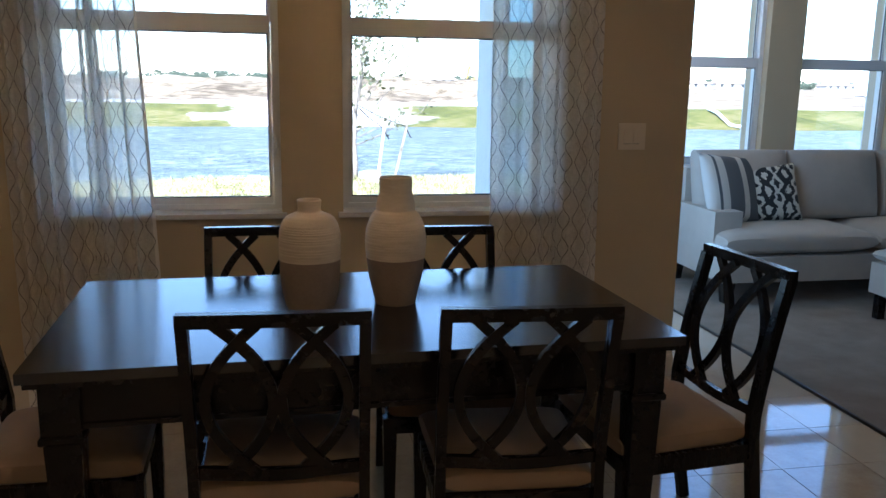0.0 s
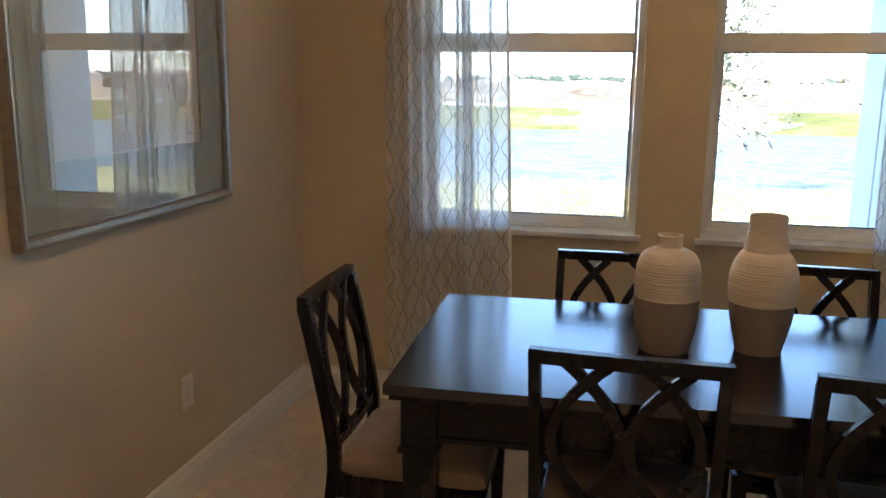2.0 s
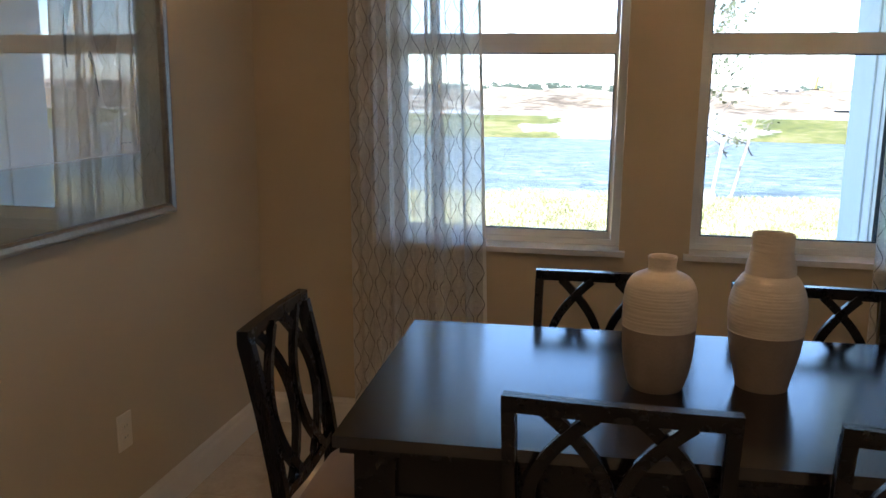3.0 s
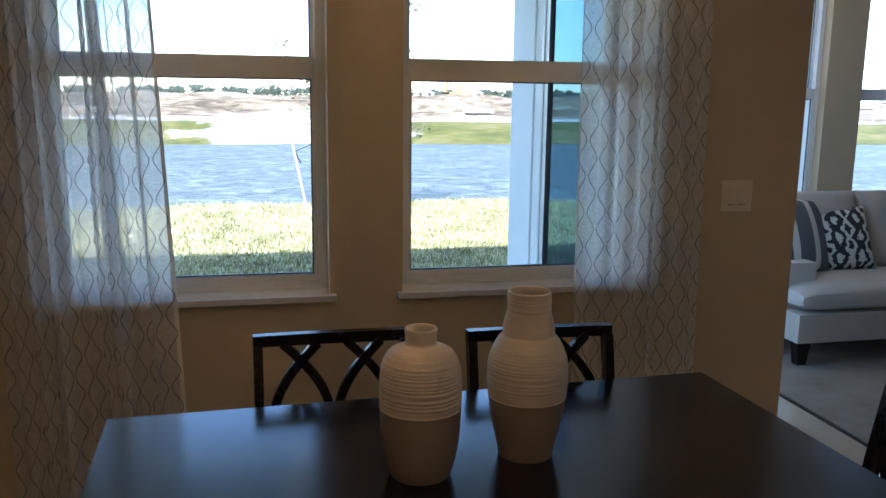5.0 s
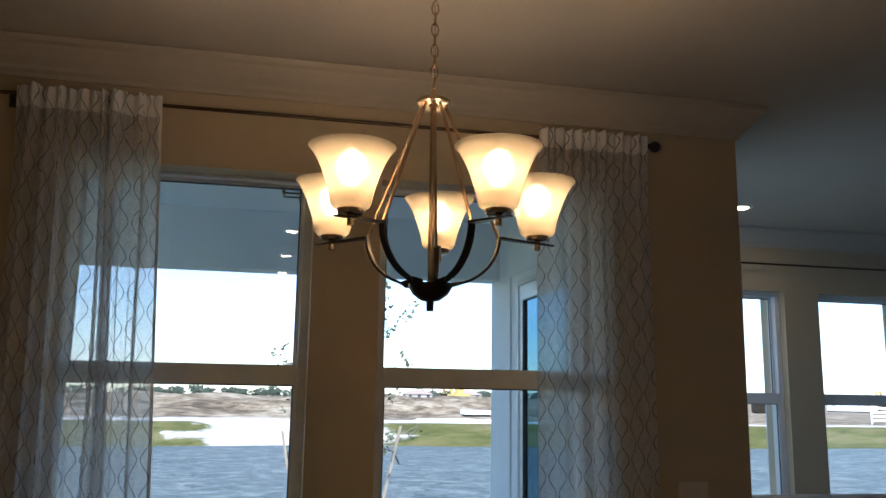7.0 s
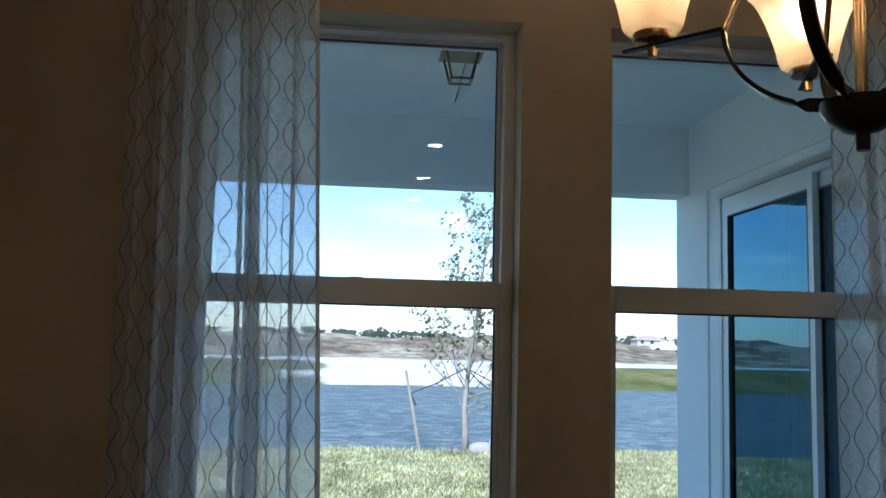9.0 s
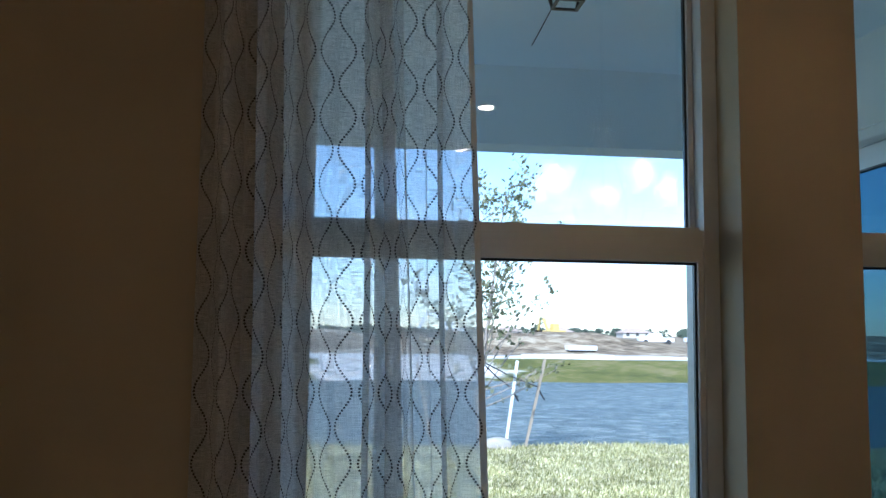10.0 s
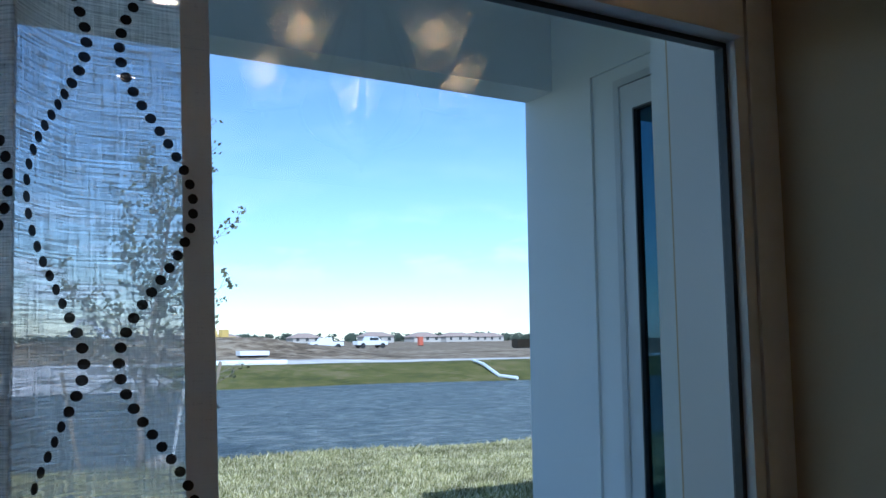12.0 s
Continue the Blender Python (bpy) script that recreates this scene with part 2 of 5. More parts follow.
M_RODMETAL = surface("dark_rod_bronze", (0.10, 0.075, 0.05), (0.16, 0.12, 0.08), 0.25, metal=0.9, scale=3, bump=0.0)
M_BRONZE = surface("brushed_bronze", (0.42, 0.30, 0.17), (0.55, 0.41, 0.25), 0.24, metal=1, scale=3, bump=0.0)
M_DARKMETAL = surface("dark_bronze", (0.035, 0.025, 0.018), (0.06, 0.045, 0.03), 0.33, metal=0.7, scale=20, bump=0.05)
M_NICKEL = surface("satin_nickel", (0.55, 0.50, 0.43), (0.63, 0.58, 0.50), 0.25, metal=1, scale=30, bump=0.03)
M_PLATE = surface("ivory_plastic", (0.68, 0.60, 0.48), (0.72, 0.64, 0.51), 0.4, scale=10, bump=0.02)
M_FRAME = surface("champagne_frame", (0.36, 0.31, 0.25), (0.46, 0.40, 0.32), 0.30, metal=0.9, scale=12, stretch=(1, 5, 5), bump=0.05)
M_MAT = surface("sage_mat_board", (0.33, 0.34, 0.29), (0.37, 0.38, 0.32), 0.9, scale=4, fine=300, bump=0.1)
M_PAPER = surface("art_paper", (0.60, 0.56, 0.47), (0.66, 0.62, 0.53), 0.9, scale=3, fine=100, bump=0.1)
M_INK = surface("grey_wash", (0.07, 0.08, 0.075), (0.16, 0.16, 0.14), 0.9, scale=12, bump=0.05)
M_INK2 = surface("sand_wash", (0.34, 0.29, 0.21), (0.48, 0.42, 0.32), 0.9, scale=12, bump=0.05)
M_SOFA = surface("oatmeal_linen", (0.42, 0.38, 0.33), (0.50, 0.46, 0.40), 0.92, scale=4, fine=380, bump=0.4, dist=0.001, spec=0.2, sheen=0.15)
M_PIPING = surface("linen_piping", (0.36, 0.32, 0.27), (0.42, 0.38, 0.32), 0.9, scale=20, bump=0.2)
M_STUCCO = surface("white_stucco", (0.76, 0.79, 0.78), (0.84, 0.86, 0.85), 0.85, scale=2, fine=70, bump=0.6, dist=0.004)
M_LANAI = surface("lanai_ceiling_paint", (0.74, 0.80, 0.79), (0.80, 0.86, 0.85), 0.8, scale=1.5, fine=90, bump=0.3, dist=0.003)
M_CONCRETE = surface("patio_concrete", (0.42, 0.41, 0.38), (0.52, 0.50, 0.47), 0.8, scale=2, fine=60, bump=0.3)
M_ALU = surface("white_aluminium", (0.60, 0.62, 0.62), (0.66, 0.68, 0.68), 0.35, scale=5, bump=0.03)
M_DARKALU = surface("dark_gasket", (0.03, 0.035, 0.04), (0.05, 0.055, 0.06), 0.4, scale=8, bump=0.03)
M_PANE = pane_material("clear_pane")
M_TINTPANE = pane_material("tinted_door_pane", (0.07, 0.20, 0.29), 1.6, (0.36, 0.66, 0.88))
M_PICPANE = pane_material("picture_glass", (0.97, 0.98, 0.97), 1.8)
M_SHADE = shade_glass()
M_VOILE = sheer_fabric()
M_VOILE_HEM = sheer_fabric("doubled_voile", 0.5, 0.12)
M_BULB = emitter("bulb_glow", (1.0, 0.68, 0.38), 48)
M_CANLIGHT = emitter("downlight_glow", (1.0, 0.72, 0.43), 60)
M_BARK = surface("grey_bark", (0.20, 0.16, 0.13), (0.36, 0.31, 0.26), 0.9, scale=14, stretch=(1, 1, 0.4), fine=120, bump=0.7, dist=0.006)
M_STAKE = surface("weathered_lumber", (0.24, 0.19, 0.14), (0.34, 0.28, 0.21), 0.85, scale=8, stretch=(1, 1, 0.15), fine=90, bump=0.4)
M_STRAP = surface("black_strap", (0.015, 0.015, 0.018), (0.03, 0.03, 0.034), 0.6, scale=20, bump=0.2)
M_LEAF = surface("leaf_green", (0.08, 0.09, 0.04), (0.17, 0.17, 0.09), 0.6, scale=6, bump=0.1)
M_BAG = surface("burlap_sack", (0.27, 0.24, 0.20), (0.38, 0.34, 0.29), 0.9, scale=9, fine=90, bump=0.5)
M_PINE = surface("distant_trees", (0.030, 0.042, 0.028), (0.065, 0.08, 0.05), 0.9, scale=0.3, fine=3, bump=0.5, dist=0.2)
M_SAND = surface("white_sand", (0.62, 0.58, 0.52), (0.74, 0.70, 0.64), 0.9, scale=0.3, fine=5, bump=0.5, dist=0.05)
M_DIRT = surface("brown_fill_dirt", (0.24, 0.165, 0.115), (0.36, 0.27, 0.20), 0.95, scale=0.12, fine=1.8, bump=0.9, dist=0.25)
M_WHITEP = surface("white_painted_metal", (0.70, 0.70, 0.70), (0.78, 0.78, 0.78), 0.4, scale=1, bump=0.02)
M_YELLOW = surface("machine_yellow", (0.50, 0.36, 0.10), (0.58, 0.42, 0.14), 0.45, scale=2, bump=0.05)
M_RUBBER = surface("tyre_rubber", (0.02, 0.02, 0.02), (0.035, 0.035, 0.035), 0.85, scale=5, bump=0.2)
M_SHINGLE = surface("terracotta_roof", (0.33, 0.24, 0.19), (0.42, 0.32, 0.26), 0.85, scale=0.8, bump=0.4)
M_HOUSE = surface("pale_house_wall", (0.40, 0.36, 0.31), (0.50, 0.46, 0.41), 0.85, scale=0.5, bump=0.2)
M_BLANKW = surface("orange_plastic", (0.45, 0.10, 0.06), (0.50, 0.14, 0.08), 0.5, scale=2, bump=0.05)
M_PIPE = surface("white_pipe", (0.72, 0.74, 0.74), (0.78, 0.80, 0.80), 0.4, scale=2, bump=0.02)


# ---- mesh helpers ----
def part(name, bm, mat, parent=None, label="", smooth=False, bevel=0.0, seg=2):
    if bevel:
        bmesh.ops.bevel(bm, geom=[e for e in bm.edges if e.calc_face_angle(0) > 0.6], offset=bevel, segments=seg, affect="EDGES", profile=0.6, clamp_overlap=True)
    me = bpy.data.meshes.new(name)
    bm.to_mesh(me)
    bm.free()
    me.materials.append(mat)
    if smooth:
        me.shade_smooth()
        if smooth != "all":
            me.set_sharp_from_angle(angle=radians(35))
    ob = new(name, me)
    if parent is not None:
        ob.parent = parent
    if label:
        ob["label"] = label
    return ob


def empty(name, loc=(0, 0, 0), label="", category="", group="", kind=""):
    ob = new(name)
    ob.location = loc
    ob.empty_display_size = 0.1
    return tagged(ob, label, category, group, kind)


def box(bm, x0, x1, y0, y1, z0, z1, m=None):
    v = [bm.verts.new((x, y, z)) for z in (z0, z1) for y in (y0, y1) for x in (x0, x1)]
    for f in ((0, 2, 3, 1), (4, 5, 7, 6), (0, 1, 5, 4), (2, 6, 7, 3), (0, 4, 6, 2), (1, 3, 7, 5)):
        bm.faces.new([v[i] for i in f])
    if m is not None:
        bmesh.ops.transform(bm, matrix=m, verts=v)
    return v


def boxes(*rows):
    bm = bmesh.new()
    for r in rows:
        box(bm, *r)
    return bm


def lathe(profile, n=32, bm=None, centre=(0, 0, 0)):
    """profile: (radius, z) from bottom to top."""
    bm = bm or bmesh.new()
    cx, cy, cz = centre
    rings = []
    for r, z in profile:
        if r < 1e-6:
            rings.append([bm.verts.new((cx, cy, cz + z))])
        else:
            rings.append([bm.verts.new((cx + r * math.cos(2 * math.pi * i / n), cy + r * math.sin(2 * math.pi * i / n), cz + z)) for i in range(n)])
    for a, b in zip(rings, rings[1:]):
        for i in range(n):
            j = (i + 1) % n
            q = [a[i % len(a)], a[j % len(a)], b[j % len(b)], b[i % len(b)]]
            q = list(dict.fromkeys(q))
            if len(q) > 2:
                bm.faces.new(q)
    return bm


def sweep(pts, w, h=None, up=(0, 0, 1), n=4, bm=None, closed=False, taper=None):
    """A bar along pts. n=4: a rectangle w across, h along 'up'; more: a round one of radius w."""
    bm = bm or bmesh.new()
    pts = [Vector(p) for p in pts]
    up = Vector(up).normalized()
    rings = []
    for i, p in enumerate(pts):
        a = pts[i - 1] if (i or closed) else p
        b = pts[(i + 1) % len(pts)] if (i < len(pts) - 1 or closed) else p
        t = (b - a).normalized()
        u = up if abs(t.dot(up)) < 0.98 else Vector((1, 0, 0))
        s = t.cross(u).normalized()
        v = s.cross(t).normalized()
        k = taper(i / (len(pts) - 1)) if taper else 1
        if n == 4:
            ring = [p + s * (sx * w / 2 * k) + v * (sy * (h or w) / 2 * k) for sx, sy in ((-1, -1), (1, -1), (1, 1), (-1, 1))]
        else:
            ring = [p + (s * math.cos(2 * math.pi * j / n) + v * math.sin(2 * math.pi * j / n)) * w * k for j in range(n)]
        rings.append([bm.verts.new(c) for c in ring])
    pairs = list(zip(rings, rings[1:])) + ([(rings[-1], rings[0])] if closed else [])
    for a, b in pairs:
        for j in range(n):
            bm.faces.new((a[j], a[(j + 1) % n], b[(j + 1) % n], b[j]))
    if not closed:
        bm.faces.new(rings[0][::-1])
        bm.faces.new(rings[-1])
    return bm


def loft(sections, bm=None, cap=True):
    """sections: closed rings of the same count."""
    bm = bm or bmesh.new()
    rings = [[bm.verts.new(c) for c in s] for s in sections]
    n = len(rings[0])
    for a, b in zip(rings, rings[1:]):
        for j in range(n):
            bm.faces.new((a[j], a[(j + 1) % n], b[(j + 1) % n], b[j]))
    if cap:
        bm.faces.new(rings[0][::-1])
        bm.faces.new(rings[-1])
    return bm


def cushion_bm(w, d, h, puff=0.3, n=14, pinch=0.0):
    """A stuffed block w by d by h, centred on its base, with rounded sides and a crowned top."""
    bm = bmesh.new()
    grid = {}
    def P(u, v, top):
        ex, ey = abs(u), abs(v)
        edge = (1 - ex ** 6) ** 0.5 * (1 - ey ** 6) ** 0.5 if ex < 1 and ey < 1 else 0
        zz = h * (0.5 + (0.5 if top else -0.5) * (0.35 * edge + 0.65 * edge ** 0.5) * (1 + (puff * (1 - ex ** 2) * (1 - ey ** 2) if top else 0)))
        sx = 1 - pinch * ey ** 2
        sy = 1 - pinch * ex ** 2
        return (u * w / 2 * sx, v * d / 2 * sy, zz)
    for top in (0, 1):
        for i in range(n + 1):
            for j in range(n + 1):
                u, v = math.sin((i / n - 0.5) * math.pi), math.sin((j / n - 0.5) * math.pi)
                rim = i in (0, n) or j in (0, n)
                key = (i, j, 0 if rim else top)
                if key not in grid:
                    grid[key] = bm.verts.new(P(u, v, top))
    for top in (0, 1):
        for i in range(n):
            for j in range(n):
                q = [grid[(a, b, 0 if (a in (0, n) or b in (0, n)) else top)] for a, b in ((i, j), (i + 1, j), (i + 1, j + 1), (i, j + 1))]
                bm.faces.new(q if top else q[::-1])
    return bm


def wall_with_holes(x0, x1, z0, z1, y0, y1, holes):
    """A wall along x between y0 and y1 with openings (hx0, hx1, hz0, hz1), as one clean set of blocks."""
    bm = bmesh.new()
    xs = sorted({x0, x1, *(h[0] for h in holes), *(h[1] for h in holes)})
    zs = sorted({z0, z1, *(h[2] for h in holes), *(h[3] for h in holes)})
    def solid(i, k):
        if not (0 <= i < len(xs) - 1 and 0 <= k < len(zs) - 1):
            return False
        cx, cz = (xs[i] + xs[i + 1]) / 2, (zs[k] + zs[k + 1]) / 2
        return not any(h[0] < cx < h[1] and h[2] < cz < h[3] for h in holes)
    vv = {}
    def V(i, y, k):
        return vv.setdefault((i, y, k), bm.verts.new((xs[i], y, zs[k]))) if (i, y, k) not in vv else vv[(i, y, k)]
    for i in range(len(xs) - 1):
        for k in range(len(zs) - 1):
            if not solid(i, k):
                continue
            bm.faces.new((V(i, y0, k), V(i + 1, y0, k), V(i + 1, y0, k + 1), V(i, y0, k + 1)))
            bm.faces.new((V(i, y1, k), V(i, y1, k + 1), V(i + 1, y1, k + 1), V(i + 1, y1, k)))
            if not solid(i - 1, k):
                bm.faces.new((V(i, y0, k), V(i, y0, k + 1), V(i, y1, k + 1), V(i, y1, k)))
            if not solid(i + 1, k):
                bm.faces.new((V(i + 1, y0, k), V(i + 1, y1, k), V(i + 1, y1, k + 1), V(i + 1, y0, k + 1)))
            if not solid(i, k - 1):
                bm.faces.new((V(i, y0, k), V(i, y1, k), V(i + 1, y1, k), V(i + 1, y0, k)))
            if not solid(i, k + 1):
                bm.faces.new((V(i, y0, k + 1), V(i + 1, y0, k + 1), V(i + 1, y1, k + 1), V(i, y1, k + 1)))
    return bm


def structure(name, bm, mat, label, category="wall", **kw):
    return tagged(part(name, bm, mat, None, **kw), label, category, "", "structure")


# ---- plan ----
CEIL = 2.875
WX = 3.39                       # end of the dining window wall
OPEN_Y = 0.26                   # outer face of the dining window wall
LY0, LY1 = 2.333, 2.637           # living room window wall, inner and outer face
SX = 2.99                       # outer face of the living room's side wall
XR, YB = 9.2, -7.0
SILL, HEAD = 0.843, 2.44
L_WIN, R_WIN = (0.575, 1.516), (1.782, 2.722)
L1, L2 = (4.38, 5.213), (5.507, 6.338)
LSILL, LHEAD = 0.81, 2.402

# ---- walls, floor, ceiling ----
_bm = wall_with_holes(-0.15, WX, -0.3, 3.25, 0.0, OPEN_Y - 0.012, [(*L_WIN, SILL - 0.0225, HEAD), (*R_WIN, SILL - 0.0225, HEAD)])
structure("wall_north", _bm, M_WALL, "tan painted dining wall with two window openings")
_bm = wall_with_holes(-3.5, SX - 0.002, -0.3, 3.25, OPEN_Y - 0.012, OPEN_Y + 0.012, [(*L_WIN, SILL - 0.0225, HEAD), (*R_WIN, SILL - 0.0225, HEAD)])
structure("wall_north_outer", _bm, M_STUCCO, "white stucco outer face of the dining wall", "wall")
structure("wall_west", boxes((-0.15, 0.0, YB, 0.0, -0.3, 3.25)), M_WALL, "tan painted dining side wall")
# rear and end walls are unseen, added to close the rooms to outside light
structure("wall_south", boxes((-0.15, XR + 0.15, YB - 0.15, YB, -0.3, 3.25)), M_WALL, "unseen tan wall closing the room at the rear")
structure("wall_east", boxes((XR, XR + 0.15, YB, LY1, -0.3, 3.25)), M_WALL, "unseen tan end wall closing the living room")
_bm = wall_with_holes(WX + 0.001, XR, -0.3, 3.25, LY0, LY1, [(*L1, LSILL - 0.0225, LHEAD), (*L2, LSILL - 0.0225, LHEAD)])
structure("wall_living_north", _bm, M_WALL, "tan painted living room window wall")
_bm = wall_with_holes(SX, XR + 0.15, -0.3, 3.25, LY1 + 0.0005, LY1 + 0.012, [(*L1, LSILL - 0.02, LHEAD), (*L2, LSILL - 0.02, LHEAD)])
structure("wall_living_north_outer", _bm, M_STUCCO, "white stucco outer face of the living room wall")
# side wall of the living room with its sliding door, running away from the dining wall
DOOR = (0.32, 2.033, 0.02, 2.312)
_side = wall_with_holes(OPEN_Y, LY0, -0.3, 3.25, -WX, -SX - 0.012, [DOOR])
bmesh.ops.transform(_side, matrix=Matrix.Rotation(radians(90), 4, "Z"), verts=_side.verts)
structure("wall_living_west", _side, M_STUCCO, "white plastered side wall of the living room")
_side = wall_with_holes(OPEN_Y, LY1, -0.3, 3.25, -SX - 0.012, -SX, [(DOOR[0] - 0.04, DOOR[1] + 0.155, -0.1, DOOR[3] + 0.08)])
bmesh.ops.transform(_side, matrix=Matrix.Rotation(radians(90), 4, "Z"), verts=_side.verts)
structure("wall_lanai_side", _side, M_STUCCO, "white stucco lanai side wall around a sliding door")
structure("ceiling", boxes((-0.15, XR, YB, 0.0, CEIL, 3.2), (WX, XR, 0.0, LY0, CEIL, 3.2)), M_CEIL, "smooth off-white painted ceiling", "ceiling")
structure("roof_slab", boxes((-3.5, XR + 0.5, YB - 0.5, 0.24, 3.26, 3.45), (SX + 0.01, XR + 0.5, 0.24, 3.4, 3.26, 3.45)), M_STUCCO, "flat roof slab over the rooms", "roof")
structure("floor", boxes((0.0, 3.96, YB, 0.0, -0.12, -0.006), (WX, 3.96, 0.0, LY0, -0.12, -0.006)), M_GROUT, "grouted bed under beige floor tiles", "floor")
structure("carpet", boxes((3.96, XR, YB, LY0, -0.12, 0.008)), M_CARPET, "taupe cut-pile carpet in the living room", "carpet")
structure("carpet_strip", boxes((3.952, 3.965, YB, LY0, -0.01, 0.012)), M_DARKMETAL, "thin dark strip between tile and carpet", "trim", bevel=0.002)


def crown(name, x0, y0, x1, y1, label, m0=0, m1=0):
    """Crown moulding along a wall line; the room is on the right of the way from first to second end."""
    prof = [(0, -0.135), (0.012, -0.135), (0.016, -0.118), (0.030, -0.108), (0.036, -0.095), (0.060, -0.070), (0.082, -0.040),
            (0.088, -0.028), (0.104, -0.020), (0.108, -0.004), (0.108, 0.0), (0, 0.0)]
    a, b = Vector((x0, y0, 0)), Vector((x1, y1, 0))
    d = (b - a).normalized()
    s = Vector((d.y, -d.x, 0))
    bm = loft([[p + s * u + d * u * m + Vector((0, 0, CEIL - 0.002 + v)) for u, v in prof] for p, m in ((a, m0), (b, m1))])
    bmesh.ops.recalc_face_normals(bm, faces=bm.faces)
    return structure(name, bm, M_CEIL, label, "crown moulding")


crown("trim_crown_north", 0.0, 0.0, WX, 0.0, "off-white crown moulding over the dining windows", 0, 1)
crown("trim_crown_west", 0.0, YB, 0.0, 0.0, "off-white crown moulding on the side wall")
crown("trim_crown_living", WX, LY0, XR, LY0, "off-white crown moulding over the living room windows")
crown("trim_crown_return", WX, 0.0, WX, OPEN_Y, "short crown moulding return at the wall end", -1, 0)


def baseboard(name, x0, y0, x1, y1):
    prof = [(0, 0), (0.016, 0), (0.016, 0.095), (0.012, 0.108), (0.009, 0.112), (0.009, 0.122), (0.005, 0.132), (0, 0.134)]
    a, b = Vector((x0, y0, 0)), Vector((x1, y1, 0))
    d = (b - a).normalized()
    s = Vector((d.y, -d.x, 0))
    bm = loft([[p + s * u + Vector((0, 0, v)) for u, v in prof] for p in (a, b)])
    bmesh.ops.recalc_face_normals(bm, faces=bm.faces)
    return structure(name, bm, M_TRIM, "white painted stepped baseboard", "baseboard")


baseboard("baseboard_west", 0, YB, 0, -0.0)
baseboard("baseboard_north", 0.016, 0, WX, 0)
baseboard("baseboard_end", WX, 0, WX, OPEN_Y)
baseboard("baseboard_living", WX, LY0, XR, LY0)


def window(name, x0, x1, z0, z1, yg, wall_y, label, rise=0.0, head=0.034):
    """A single-hung window: frame, fixed upper pane further out, lower sash with its rails, meeting rail, stone sill."""
    w = empty(name, (0, 0, 0), label, "window", "", "structure")
    mid = z0 + (z1 - z0) * 0.515 + rise
    fr = 0.034
    yo = yg + 0.085
    bm = boxes((x0, x0 + fr, yg - 0.017, yo, z0, z1), (x1 - fr, x1, yg - 0.017, yo, z0, z1),
               (x0 + fr, x1 - fr, yg - 0.017, yo, z1 - head, z1), (x0 + fr, x1 - fr, yg - 0.017, yo, z0, z0 + 0.022))
    part("window_frame", bm, M_VINYL, w, "white vinyl frame", bevel=0.002)
    sx0, sx1 = x0 + fr + 0.001, x1 - fr - 0.001
    st = 0.013
    bm = boxes((sx0, sx0 + st, yg - 0.014, yg + 0.014, z0 + 0.024, mid), (sx1 - st, sx1, yg - 0.014, yg + 0.014, z0 + 0.024, mid),
               (sx0 + st, sx1 - st, yg - 0.018, yg + 0.014, z0 + 0.024, z0 + 0.052), (sx0 + st, sx1 - st, yg - 0.024, yg + 0.016, mid - 0.072, mid + 0.004))
    part("lower_sash", bm, M_VINYL, w, "white lower sash with wide meeting rail", bevel=0.003)
    bm = boxes((sx0, sx0 + 0.012, yg + 0.03, yg + 0.058, mid - 0.02, z1 - head), (sx1 - 0.012, sx1, yg + 0.03, yg + 0.058, mid - 0.02, z1 - head),
               (sx0 + 0.012, sx1 - 0.012, yg + 0.03, yg + 0.058, mid - 0.02, mid + 0.008), (sx0 + 0.012, sx1 - 0.012, yg + 0.03, yg + 0.058, z1 - head - 0.011, z1 - head))
    part("upper_sash", bm, M_VINYL, w, "white fixed upper sash", bevel=0.002)
    g = 0.005
    bm = boxes((sx0 + st, sx0 + st + g, yg - 0.004, yg + 0.006, z0 + 0.052, mid - 0.072), (sx1 - st - g, sx1 - st, yg - 0.004, yg + 0.006, z0 + 0.052, mid - 0.072),
               (sx0 + st + g, sx1 - st - g, yg - 0.004, yg + 0.006, mid - 0.072 - g, mid - 0.072), (sx0 + st + g, sx1 - st - g, yg - 0.004, yg + 0.006, z0 + 0.052, z0 + 0.052 + g),
               (sx0 + 0.012, sx0 + 0.012 + g, yg + 0.04, yg + 0.05, mid + 0.008, z1 - head - 0.011), (sx1 - 0.012 - g, sx1 - 0.012, yg + 0.04, yg + 0.05, mid + 0.008, z1 - head - 0.011),
               (sx0 + 0.012 + g, sx1 - 0.012 - g, yg + 0.04, yg + 0.05, z1 - head - 0.011 - g, z1 - head - 0.011))
    part("gasket", bm, M_DARKALU, w, "black glazing gasket")
    for nm, a, b, y in (("pane", z0 + 0.05, mid - 0.070, yg), ("pane", mid + 0.006, z1 - head - 0.009, yg + 0.044)):
        bm = bmesh.new()
        vs = [bm.verts.new(c) for c in ((sx0 + 0.01, y, a), (sx1 - 0.01, y, a), (sx1 - 0.01, y, b), (sx0 + 0.01, y, b))]
        bm.faces.new(vs)
        p = part(nm, bm, M_PANE, w, "clear glass pane")
        p.visible_shadow = False
    # sash lock on the meeting rail
    bm = lathe([(0.0, 0), (0.011, 0), (0.011, 0.002), (0.008, 0.004), (0, 0.004)], 16, None, ((x0 + x1) / 2, yg - 0.004, mid + 0.004))
    box(bm, (x0 + x1) / 2 - 0.008, (x0 + x1) / 2 + 0.026, yg - 0.008, yg + 0.000, mid + 0.0045, mid + 0.0075)
    part("sash_lock", bm, M_VINYL, w, "small white cam lock", bevel=0.001)
